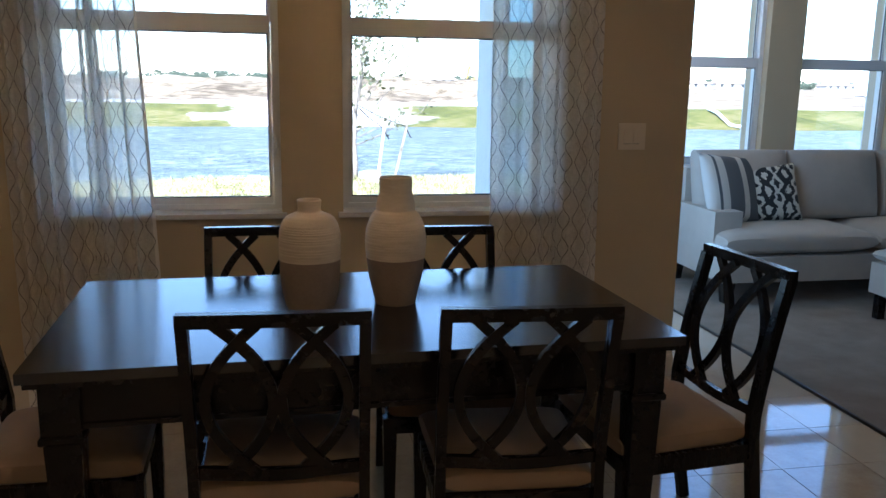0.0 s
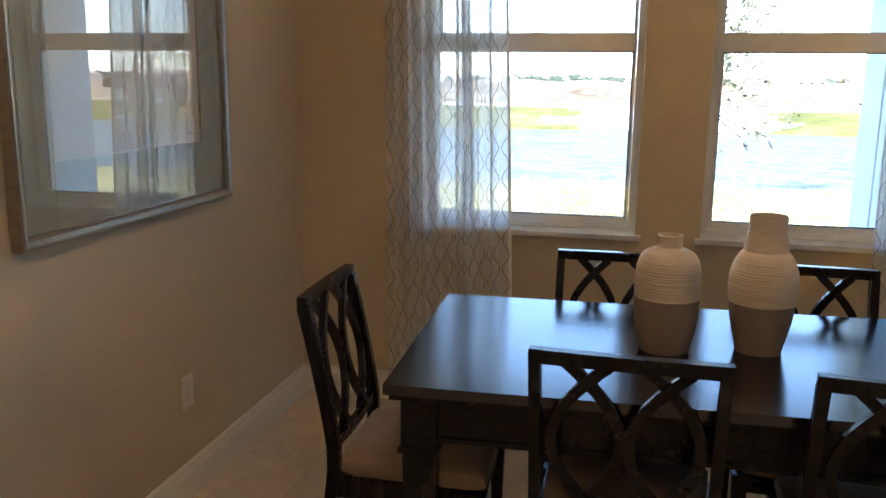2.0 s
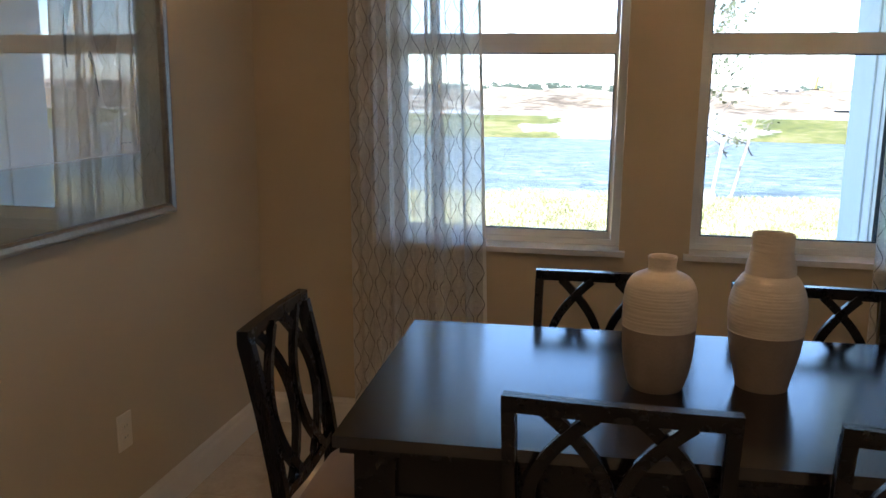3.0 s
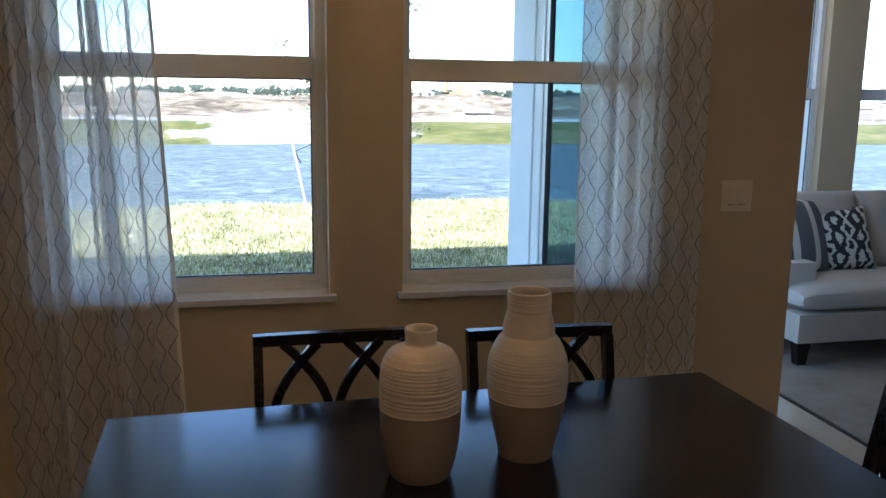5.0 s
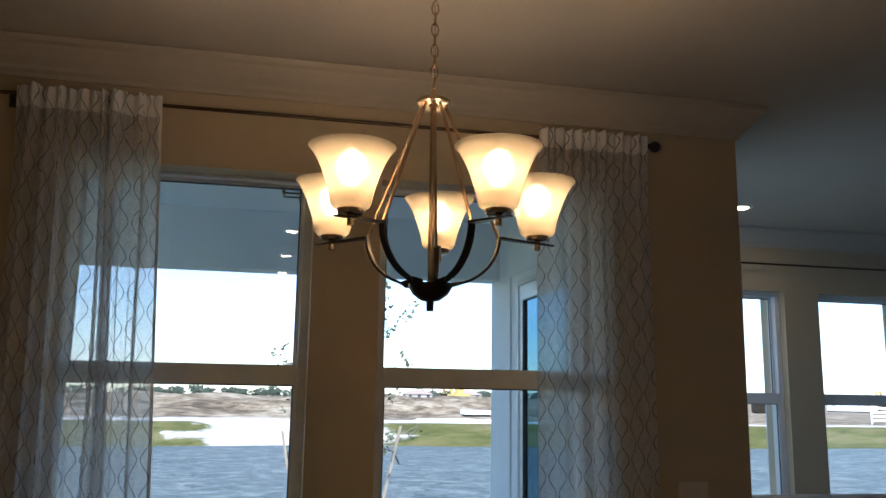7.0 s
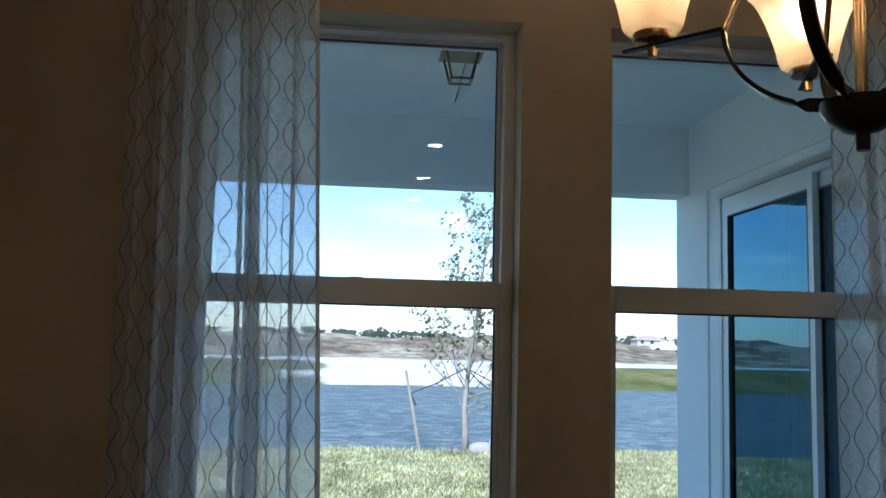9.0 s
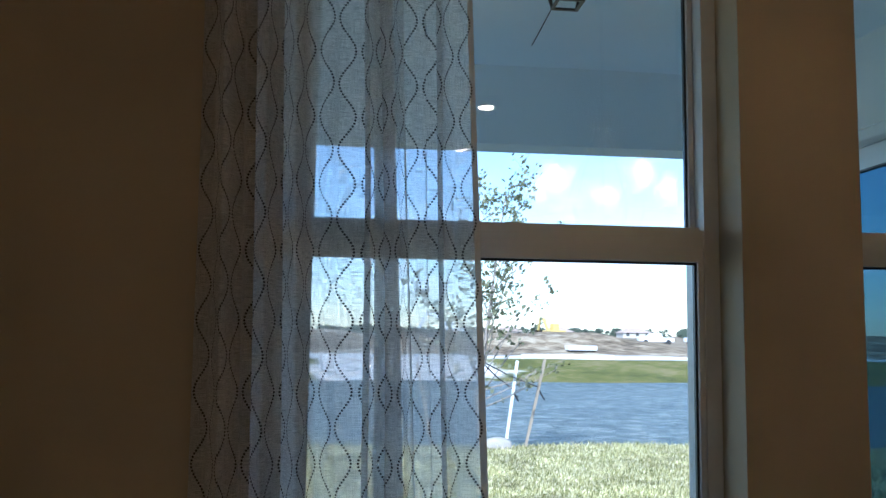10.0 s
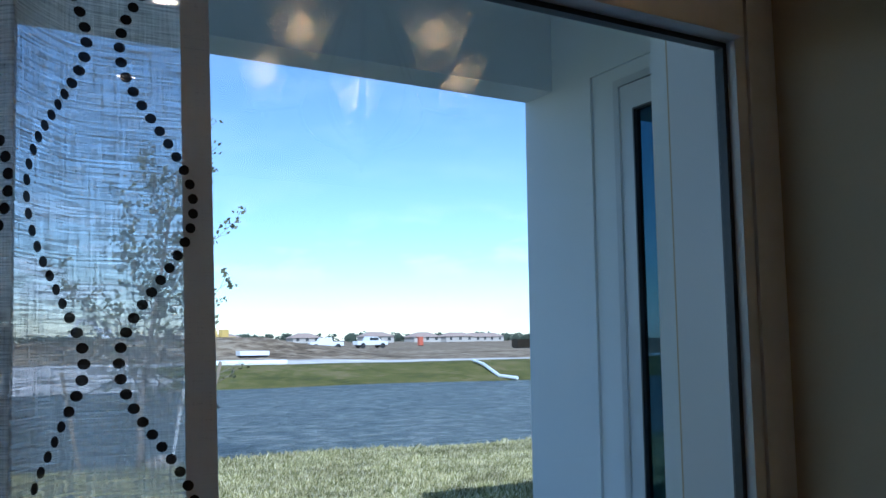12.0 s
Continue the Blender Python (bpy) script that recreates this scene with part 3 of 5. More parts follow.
    bm = boxes((x0 - 0.022, x1 + 0.022, wall_y - 0.032, wall_y - 0.001, z0 - 0.022, z0 - 0.0), (x0 + 0.001, x1 - 0.001, wall_y - 0.002, yg - 0.017, z0 - 0.022, z0 - 0.0))
    part("window_sill", bm, M_SILL, w, "pale cultured-marble sill", bevel=0.004)
    return w


window("window_1", *L_WIN, SILL, HEAD, 0.126, 0.0, "white vinyl single-hung dining window looking on the lake", 0.014, 0.012)
window("window_2", *R_WIN, SILL, HEAD, 0.126, 0.0, "white vinyl single-hung dining window beside the covered patio", 0.014, 0.012)
window("window_3", *L1, LSILL, LHEAD, LY0 + 0.09, LY0, "white vinyl single-hung living room window behind the sofa")
window("window_4", *L2, LSILL, LHEAD, LY0 + 0.09, LY0, "white vinyl single-hung living room window behind the sofa")


# ---- dining table ----
def dining_table():
    x0, x1, y0, y1, h = 0.917, 2.547, -1.745, -0.863, 0.7655
    t = empty("dining_table", ((x0 + x1) / 2, (y0 + y1) / 2, 0), "dark espresso rectangular wooden dining table with tapered legs", "dining table")
    hx, hy = (x1 - x0) / 2, (y1 - y0) / 2
    part("tabletop", boxes((-hx, hx, -hy, hy, h - 0.026, h)), M_TOP, t, "satin espresso top", bevel=0.006, seg=3)
    part("edge_moulding", boxes((-hx + 0.012, hx - 0.012, -hy + 0.012, hy - 0.012, h - 0.042, h - 0.0262)), M_ESPRESSO, t, bevel=0.005)
    a = 0.045
    for s in (-1, 1):
        part("apron", boxes((-hx + 0.12, hx - 0.12, s * (hy - a - 0.02) - 0.011, s * (hy - a - 0.02) + 0.011, h - 0.145, h - 0.0425)), M_ESPRESSO, t, bevel=0.002)
        part("apron", boxes((s * (hx - a - 0.02) - 0.011, s * (hx - a - 0.02) + 0.011, -hy + 0.12, hy - 0.12, h - 0.145, h - 0.0425)), M_ESPRESSO, t, bevel=0.002)
        part("apron_bead", boxes((-hx + 0.12, hx - 0.12, s * (hy - a - 0.016) - 0.014, s * (hy - a - 0.016) + 0.014, h - 0.158, h - 0.1455)), M_ESPRESSO, t, bevel=0.004)
    for sx in (-1, 1):
        for sy in (-1, 1):
            cx, cy = sx * (hx - a - 0.035), sy * (hy - a - 0.035)
            bm = bmesh.new()
            rows = [(0.0, 0.024), (0.02, 0.026), (0.56, 0.041), (0.575, 0.041)]
            loft([[(cx + u * r, cy + v * r, z) for u, v in ((-1, -1), (1, -1), (1, 1), (-1, 1))] for z, r in rows], bm)
            rows = [(0.5755, 0.046), (0.58, 0.05), (0.592, 0.05), (0.597, 0.046)]
            loft([[(cx + u * r, cy + v * r, z) for u, v in ((-1, -1), (1, -1), (1, 1), (-1, 1))] for z, r in rows], bm)
            box(bm, cx - 0.044, cx + 0.044, cy - 0.044, cy + 0.044, 0.5975, h - 0.0425)
            part("leg", bm, M_ESPRESSO, t, bevel=0.002, seg=1)
    return t


def dining_chair():
    """Faces +y; its back leans to -y. The origin is on the floor under the middle of the seat."""
    c = empty("dining_chair", (0, 0, 0), "black dining chair with interlaced oval back and padded taupe seat", "dining chair", "chairs round the table")
    H, W = 0.90, 0.217
    def back_y(z):
        return -0.205 - 0.085 * max(0, (z - 0.45) / 0.44) ** 1.25
    for s in (-1, 1):
        pts = [(s * (W - 0.013), -0.262 + 0.057 * min(1, z / 0.42) ** 0.8 if z < 0.45 else back_y(z), z) for z in (0, 0.08, 0.16, 0.24, 0.32, 0.40, 0.47, 0.55, 0.63, 0.71, 0.79, 0.872)]
        part("back_leg", sweep(pts, 0.026, 0.036, up=(0, 1, 0)), M_ESPRESSO, c, bevel=0.003, seg=1)
    part("top_rail", sweep([(x, back_y(0.882) - 0.006 * (1 - (x / W) ** 2), 0.884) for x in [W * (i / 8 - 1) for i in range(17)]], 0.028, 0.032, up=(0, 0, 1)), M_ESPRESSO, c, bevel=0.005, seg=2)
    part("lower_rail", sweep([(x, back_y(0.475), 0.475 - 0.006 * math.cos(x / W * math.pi)) for x in [(W - 0.024) * (i / 6 - 1) for i in range(13)]], 0.020, 0.030, up=(0, 0, 1)), M_ESPRESSO, c, bevel=0.003, seg=1)
    z0, z1 = 0.480, 0.872
    for cx in (-0.088, 0.088):
        for s in (-1, 1):
            pts = []
            for i in range(25):
                v = i / 24
                q = 1 - ((v - 0.48) / 0.40) ** 2
                x = cx + s * 0.078 * (q if q > 0 else q * 0.9)
                pts.append((x, back_y(z0 + v * (z1 - z0)) + 0.003 * s, z0 + v * (z1 - z0)))
            part("back_oval", sweep(pts, 0.025, 0.019, up=(0, 1, 0)), M_ESPRESSO, c, bevel=0.003, seg=1)
    for s in (-1, 1):
        rows = [(0.0, 0.014), (0.34, 0.021), (0.385, 0.021)]
        bm = loft([[(s * (W - 0.002) + u * r, 0.205 + v * r, z) for u, v in ((-1, -1), (1, -1), (1, 1), (-1, 1))] for z, r in rows])
        part("front_leg", bm, M_ESPRESSO, c, bevel=0.003, seg=1)
        part("side_rail", sweep([(s * (W - 0.013), -0.19, 0.357), (s * (W - 0.003), 0.184, 0.357)], 0.022, 0.056), M_ESPRESSO, c, bevel=0.002, seg=1)
    part("seat_rail", boxes((-W + 0.02, W - 0.02, 0.19, 0.213, 0.330, 0.386)), M_ESPRESSO, c, bevel=0.002, seg=1)
    part("seat_rail", boxes((-W + 0.028, W - 0.028, -0.215, -0.192, 0.330, 0.386)), M_ESPRESSO, c, bevel=0.002, seg=1)
    bm = cushion_bm(0.425, 0.425, 0.092, 0.16, 16)
    for v in bm.verts:
        v.co.x *= 1 + 0.06 * (v.co.y / 0.21) - 0.02
        v.co.y += 0.012
        v.co.z = max(v.co.z, 0.0) + 0.366
    part("seat", bm, M_SEAT, c, "padded taupe fabric seat", smooth=True)
    return c


dining_table().rotation_euler.z = radians(2.2)
_chair = dining_chair()
_chair.matrix_basis = pose(1.513, -1.530, 0, 0, 0, -2)
for _x, _y, _a in ((2.117, -1.562, -4), (1.469, -0.975, 180.5), (2.055, -1.030, 179), (0.920, -1.325, -88), (2.640, -1.395, 95)):
    copy_thing(_chair, pose(_x, _y, 0, 0, 0, _a))


# ---- vases on the table ----
def ringed(profile, z0, z1, pitch, depth):
    """Adds throwing ridges between two heights of a profile."""
    out = []
    zs = [p[1] for p in profile]
    rs = [p[0] for p in profile]
    for z in np.linspace(zs[0], zs[-1], 150):
        r = float(np.interp(z, zs, rs))
        if z0 < z < z1:
            r += depth * (0.5 + 0.5 * math.sin(2 * math.pi * z / pitch + 2.2 * math.sin(z * 83) + 1.1 * math.sin(z * 211))) * (0.55 + 0.3 * math.sin(z * 41) + 0.15 * math.sin(z * 307))
        out.append((r, float(z)))
    return out


def smooth_profile(keys, n=60):
    pts = [Vector((r, z)) for r, z in keys]
    out = []
    P = [pts[0] * 2 - pts[1]] + pts + [pts[-1] * 2 - pts[-2]]
    for i in range(1, len(P) - 2):
        for j in range(n // (len(P) - 3) + 1):
            t = j / (n // (len(P) - 3) + 1)
            a, b, c, d = P[i - 1:i + 3]
            q = 0.5 * ((2 * b) + (c - a) * t + (2 * a - 5 * b + 4 * c - d) * t * t + (3 * b - a - 3 * c + d) * t ** 3)
            out.append((q.x, q.y))
    out.append(tuple(pts[-1]))
    return out


def vase(name, loc, keys, band, ring0, ring1, label, mouth):
    v = empty(name, loc, label, "vase", "stoneware vases on the table")
    prof = smooth_profile(keys)
    low = [(0, 0.0), (prof[0][0] - 0.004, 0.0)] + [p for p in prof if p[1] < band] + [(float(np.interp(band, [p[1] for p in prof], [p[0] for p in prof])), band)]
    hi = [p for p in prof if p[1] > band]
    hi = ringed([(low[-1][0] + 0.0012, band + 0.0004)] + hi, ring0, ring1, 0.0084, 0.0012)
    top = hi[-1]
    inner = [(top[0] - 0.002, top[1] + 0.003), (top[0] - 0.006, top[1] + 0.002), (mouth, top[1] - 0.012), (mouth, top[1] - 0.03), (mouth + 0.012, top[1] - 0.075), (0.06, top[1] - 0.15), (0.05, top[1] - 0.24), (0.0, top[1] - 0.26)]
    part("vase_base", lathe(low, 48), M_CERAMIC_T, v, "unglazed taupe lower half", smooth=True)
    part("vase_body", lathe(hi + inner, 48), M_CERAMIC_W, v, "cream ridged upper half", smooth="all")
    return v


vase("vase", (1.597, -1.326, 0.766), [(0.062, 0), (0.070, 0.02), (0.079, 0.06), (0.0840, 0.11), (0.0855, 0.16), (0.0855, 0.207), (0.081, 0.243), (0.067, 0.269), (0.044, 0.281), (0.0335, 0.287), (0.0325, 0.303), (0.0345, 0.316)],
     0.150, 0.160, 0.270, "cream and taupe stoneware vase standing on the dark table", 0.0285)
vase("vase", (1.848, -1.270, 0.766), [(0.060, 0), (0.066, 0.03), (0.079, 0.085), (0.086, 0.14), (0.0890, 0.18), (0.086, 0.222), (0.072, 0.260), (0.0545, 0.281), (0.0485, 0.287), (0.0470, 0.300), (0.0470, 0.340), (0.0480, 0.371)],
     0.138, 0.145, 0.366, "taller cream and taupe stoneware vase with a straight neck", 0.0445)


# ---- curtains and rods ----
def cloth_line(x0, x1, y, folds):
    """Plan of a hanging cloth from x0 to x1: each fold is (middle, half width, depth, tuck);
    a tuck above 0 lays the cloth back over itself, so that three layers hang one before the other."""
    pts = [(x0, y + 0.012)]
    for c, w, d, tuck in folds:
        if tuck:
            pts += [(c - w - 0.012, y), (c + tuck * 0.6, y), (c + tuck, y - 0.12 * d), (c + tuck * 0.4, y - 0.34 * d), (c - tuck * 0.7, y - 0.45 * d),
                    (c - tuck, y - 0.62 * d), (c - tuck * 0.3, y - 0.82 * d), (c + tuck * 0.8, y - d), (c + tuck * 1.15, y - 0.86 * d), (c + tuck + 0.012, y - 0.3 * d), (c + w + 0.02, y)]
        else:
            pts += [(c + w * q, y - d * (math.cos(q * math.pi / 2) ** 2) * (1 + 0.1 * math.sin(40 * c + 3 * q))) for q in (-1, -0.7, -0.35, 0, 0.35, 0.7, 1)]
    pts.append((x1, y - 0.004))
    out = []
    P = [pts[0]] + pts + [pts[-1]]
    for i in range(1, len(P) - 2):
        a, b, c, d = (Vector(q) for q in P[i - 1:i + 3])
        for j in range(6):
            t = j / 6
            out.append(0.5 * ((2 * b) + (c - a) * t + (2 * a - 5 * b + 4 * c - d) * t * t + (3 * b - a - 3 * c + d) * t ** 3))
    out.append(Vector(pts[-1]))
    return out


def curtain(name, x_top, x_bot, y, z0, z1, seed, label, group, edge=0, folds=None):
    rnd = random.Random(seed)
    x0, x1 = (x_top[0] + x_bot[0]) / 2, (x_top[1] + x_bot[1]) / 2
    if folds is None:
        n_f = max(4, int((x1 - x0) / 0.078))
        step = (x1 - x0) / n_f
        folds = [(x0 + step * (i + 0.5) + rnd.uniform(-0.006, 0.006), step * rnd.uniform(0.34, 0.46), rnd.uniform(0.012, 0.030), 0.007 if i % 5 == 3 else 0) for i in range(n_f)]
    line = cloth_line(x0, x1, y, folds)
    n, m = len(line) - 1, 64
    def P(i, v):
        s = i / n
        top = min(1.0, max(0, (v - 0.86) / 0.12))
        px, py = line[i]
        f = (px - x0) / (x1 - x0)
        a0, a1 = x_bot[0] + (x_top[0] - x_bot[0]) * v, x_bot[1] + (x_top[1] - x_bot[1]) * v
        xx = a0 + (a1 - a0) * f + 0.004 * math.sin(9 * v + 14 * f) * f * (1 - f) * 4 + 0.0035 * math.sin(5.1 * v + 21 * f + seed)
        deep = (py - y) * (1 - 0.5 * top) * (0.9 + 0.25 * math.sin(3.3 * v + 11 * f + seed))
        ruffle = top * min(1, 9 * f + 0.1, 9 * (1 - f) + 0.1)
        yy = y + deep - 0.016 * top + ruffle * (0.013 * math.sin(2 * math.pi * 13 * f) + 0.007 * math.sin(2 * math.pi * 7.3 * f + seed))
        return xx, yy - 0.012 * max(0, (v - 0.9) / 0.1), z0 + (z1 - z0) * v + max(0, top - 0.8) * (0.022 * math.sin(40 * s + seed) + 0.012 * math.sin(97 * s))
    u = [0.0]
    for a, b in zip(line, line[1:]):
        u.append(u[-1] + (b - a).length)
    shift = 0.0235 - u[-1] if edge >= 0 else -0.0235
    vs = [P(i, j / m) for j in range(m + 1) for i in range(n + 1)]
    fs = [(j * (n + 1) + i, j * (n + 1) + i + 1, (j + 1) * (n + 1) + i + 1, (j + 1) * (n + 1) + i) for j in range(m) for i in range(n)]
    def build(nm, keep, lab, parent, push=0.0):
        me = bpy.data.meshes.new(nm)
        sel = [f for f in fs if keep(f)]
        used = sorted({i for f in sel for i in f})
        idx = {o: k for k, o in enumerate(used)}
        me.from_pydata([(vs[i][0], vs[i][1] + push, vs[i][2]) for i in used], [], [tuple(idx[i] for i in f) for f in sel])
        uv = me.uv_layers.new(name="cloth")
        flat = [used[l.vertex_index] for l in me.loops]
        uv.data.foreach_set("uv", [c for i in flat for c in (u[i % (n + 1)] + shift, z0 - 1.398 + (z1 - z0) * (i // (n + 1)) / m)])
        me.materials.append(M_VOILE if nm == "cloth" else M_VOILE_HEM)
        me.shade_smooth()
        ob = new(nm, me)
        ob.parent = parent
        if lab:
            ob["label"] = lab
        return ob
    c = empty(name, (0, 0, 0), label, "curtain", group)
    build("cloth", lambda f: True, "sheer voile with a dotted trellis print", c)
    hem = sum(1 for q in u if q > u[-1] - 0.0095) if edge >= 0 else sum(1 for q in u if q < 0.0095)
    if edge == 0:
        hem = 3
    if edge >= 0:
        build("side_hem", lambda f: f[0] % (n + 1) >= n - hem, "doubled side hem", c, -0.0012)
    if edge <= 0:
        build("side_hem", lambda f: f[0] % (n + 1) < hem, "doubled side hem", c, -0.0012)
    build("header", lambda f: f[0] // (n + 1) >= m - 2, "gathered header tape", c, -0.0015)
    build("bottom_hem", lambda f: f[0] // (n + 1) < 2, "doubled bottom hem", c, -0.0015)
    return c


curtain("curtain", (0.40, 0.921), (0.435, 1.018), -0.032, 0.015, 2.69, 4, "sheer white curtain with dotted trellis print beside the lake window", "dining curtains", 1,
        [(0.475, 0.032, 0.055, 0), (0.545, 0.020, 0.05, 0.011), (0.610, 0.030, 0.06, 0), (0.675, 0.022, 0.012, 0), (0.742, 0.012, 0.03, 0.005), (0.788, 0.022, 0.058, 0.016), (0.848, 0.022, 0.006, 0), (0.892, 0.010, 0.03, 0.0045)])
curtain("curtain", (2.43, 2.92), (2.445, 2.965), -0.045, 0.015, 2.695, 8, "sheer white curtain with dotted trellis print hanging near the light switch", "dining curtains", -1)
curtain("curtain", (6.56, 6.9), (6.54, 6.95), LY0 - 0.09, 0.015, 2.64, 11, "sheer living room curtain with dotted trellis print", "living room curtains", -1)


def curtain_rod(x0, x1, y, z, wall_y, ends):
    r = empty("curtain_rod", ((x0 + x1) / 2, y, z), "thin bronze curtain rod with ball finial over windows", "curtain rod")
    o = Vector(((x0 + x1) / 2, y, z))
    def place(bm):
        bmesh.ops.translate(bm, verts=bm.verts, vec=-o)
        return bm
    part("rod", place(sweep([(x0, y, z), (x1, y, z)], 0.0075, n=12)), M_RODMETAL, r, smooth=True)
    for x, s in ends:
        bm = lathe([(0, -0.026), (0.014, -0.022), (0.023, -0.010), (0.026, 0.002), (0.022, 0.014), (0.012, 0.023), (0.009, 0.026), (0.013, 0.030), (0.013, 0.036), (0, 0.037)], 20)
        bmesh.ops.rotate(bm, verts=bm.verts, cent=(0, 0, 0), matrix=Matrix.Rotation(radians(-90 * s), 3, "Y"))
        bmesh.ops.translate(bm, verts=bm.verts, vec=(x + s * 0.03, y, z))
        part("finial", place(bm), M_DARKMETAL, r, "ball finial", smooth="all")
        bm = boxes((x - s * 0.05 - 0.007, x - s * 0.05 + 0.007, y - 0.004, wall_y - 0.007, z - 0.018, z - 0.010), (x - s * 0.05 - 0.014, x - s * 0.05 + 0.014, wall_y - 0.007, wall_y, z - 0.045, z + 0.02))
        part("bracket", place(bm), M_DARKMETAL, r, bevel=0.002)
    return r


curtain_rod(0.33, 2.943, -0.038, 2.662, 0.0, ((2.945, 1), (0.33, -1)))
curtain_rod(4.30, 6.95, LY0 - 0.08, 2.595, LY0, ((7.95, 1),))


# ---- chandelier ----
def chandelier(cx, cy):
    c = empty("chandelier", (cx, cy, CEIL), "bronze chandelier with five lit frosted glass shades above the table", "chandelier")
    def L(bm):
        bmesh.ops.translate(bm, verts=bm.verts, vec=(0, 0, -CEIL))
        return bm
    part("canopy", L(lathe([(0, CEIL - 0.045), (0.018, CEIL - 0.045), (0.05, CEIL - 0.03), (0.064, CEIL - 0.012), (0.066, CEIL - 0.001), (0, CEIL - 0.001)], 28)), M_BRONZE, c, smooth=True)
    hub, bowl = 2.327, 1.883
    z, i = CEIL - 0.05, 0
    bm = bmesh.new()
    while z > hub + 0.04:
        pts = []
        for k in range(14):
            a = 2 * math.pi * k / 14
            p = (0.0085 * math.cos(a), 0.0, 0.017 * math.sin(a))
            p = (p[0], 0, p[2]) if i % 2 else (0, p[0], p[2])
            pts.append((p[0], p[1], z + p[2] - 0.012))
        sweep(pts, 0.0019, n=6, up=(0, 1, 0) if i % 2 else (1, 0, 0), bm=bm, closed=True)
        z -= 0.0275
        i += 1
    part("chain", L(bm), M_BRONZE, c, smooth="all")
    part("supply_wire", L(sweep([(0.002 * math.sin(7 * q), 0.002 * math.cos(9 * q), hub + (CEIL - 0.05 - hub) * q / 12) for q in range(13)], 0.0014, n=6)), M_NICKEL, c)
    part("hub", L(lathe([(0, hub - 0.016), (0.012, hub - 0.016), (0.012, hub - 0.011), (0.037, hub - 0.010), (0.040, hub - 0.006), (0.040, hub + 0.001), (0.034, hub + 0.006), (0.012, hub + 0.008), (0.010, hub + 0.02), (0.005, hub + 0.03), (0, hub + 0.031)], 28)), M_BRONZE, c, "bronze top disc", smooth=True)
    part("stem", L(sweep([(0, 0, bowl), (0, 0, hub - 0.015)], 0.0075, n=12)), M_BRONZE, c, "bronze centre stem", smooth=True)
    part("bowl", L(lathe([(0, bowl - 0.058), (0.008, bowl - 0.058), (0.009, bowl - 0.036), (0.022, bowl - 0.033), (0.040, bowl - 0.020), (0.050, bowl - 0.004), (0.051, bowl + 0.003), (0.030, bowl + 0.005), (0, bowl + 0.006)], 28)), M_DARKMETAL, c, "dark bottom bowl and finial", smooth=True)
    yaw0 = math.atan2(0.96, 0.27)
    for k in range(5):
        a = yaw0 + 2 * math.pi * k / 5
        d, e = Vector((math.cos(a), math.sin(a), 0)), Vector((-math.sin(a), math.cos(a), 0))
        zz = Vector((0, 0, 1))
        # curved strap from the bowl up to the elbow, then a flat outward bar
        pts = []
        for i in range(15):
            q = i / 14 * math.pi / 2
            pts.append(d * (0.028 + 0.137 * math.sin(q) ** 0.9) + zz * (bowl + 0.004 + 0.118 * (1 - math.cos(q)) ** 0.95))
        part("arm", L(sweep(pts, 0.018, 0.006, up=e.cross(Vector((0, 0, 1))) + Vector((0, 0, 0.01)))), M_DARKMETAL, c, bevel=0.001, seg=1)
        elbow = pts[-1]
        tip = d * 0.305 + zz * (bowl + 0.112)
        part("arm_bar", L(sweep([elbow, tip], 0.024, 0.006, taper=lambda t: 1 - 0.5 * max(0, t - 0.8) / 0.2)), M_DARKMETAL, c, bevel=0.001, seg=1)
        part("stay", L(sweep([d * 0.028 + zz * (hub - 0.008), d * 0.075 + zz * (hub - 0.11), elbow - zz * 0.002], 0.0042, n=8)), M_BRONZE, c, "slim bronze stay rod", smooth=True)
        r0 = d * 0.262
        zb = bowl + 0.126
        part("lamp_holder", L(lathe([(0, -0.016), (0.007, -0.016), (0.007, 0.006), (0.026, 0.008), (0.028, 0.012), (0.028, 0.018), (0.014, 0.020), (0.014, 0.066), (0, 0.066)], 20, None, (r0.x, r0.y, zb - 0.012))), M_BRONZE, c, smooth=True)
        keys = [(0.034, 0.0), (0.042, 0.008), (0.048, 0.034), (0.056, 0.062), (0.068, 0.094), (0.083, 0.122), (0.093, 0.133)]
        outer = smooth_profile(keys, 24)
        inner = [(r - 0.0035, z + 0.0006) for r, z in reversed(outer)]
        part("shade", L(lathe([(0.012, -0.001)] + outer + inner[:-1] + [(0.012, 0.003)], 32, None, (r0.x, r0.y, zb + 0.008))), M_SHADE, c, "lit frosted glass bell shade", smooth=True)
        part("bulb", L(lathe([(0, 0), (0.012, 0.004), (0.015, 0.012), (0.025, 0.028), (0.030, 0.046), (0.026, 0.064), (0.013, 0.076), (0, 0.079)], 20, None, (r0.x, r0.y, zb + 0.054))), M_BULB, c, "glowing bulb", smooth="all")
    return c


chandelier(1.727, -1.312).scale = (1.05, 1.05, 1.05)


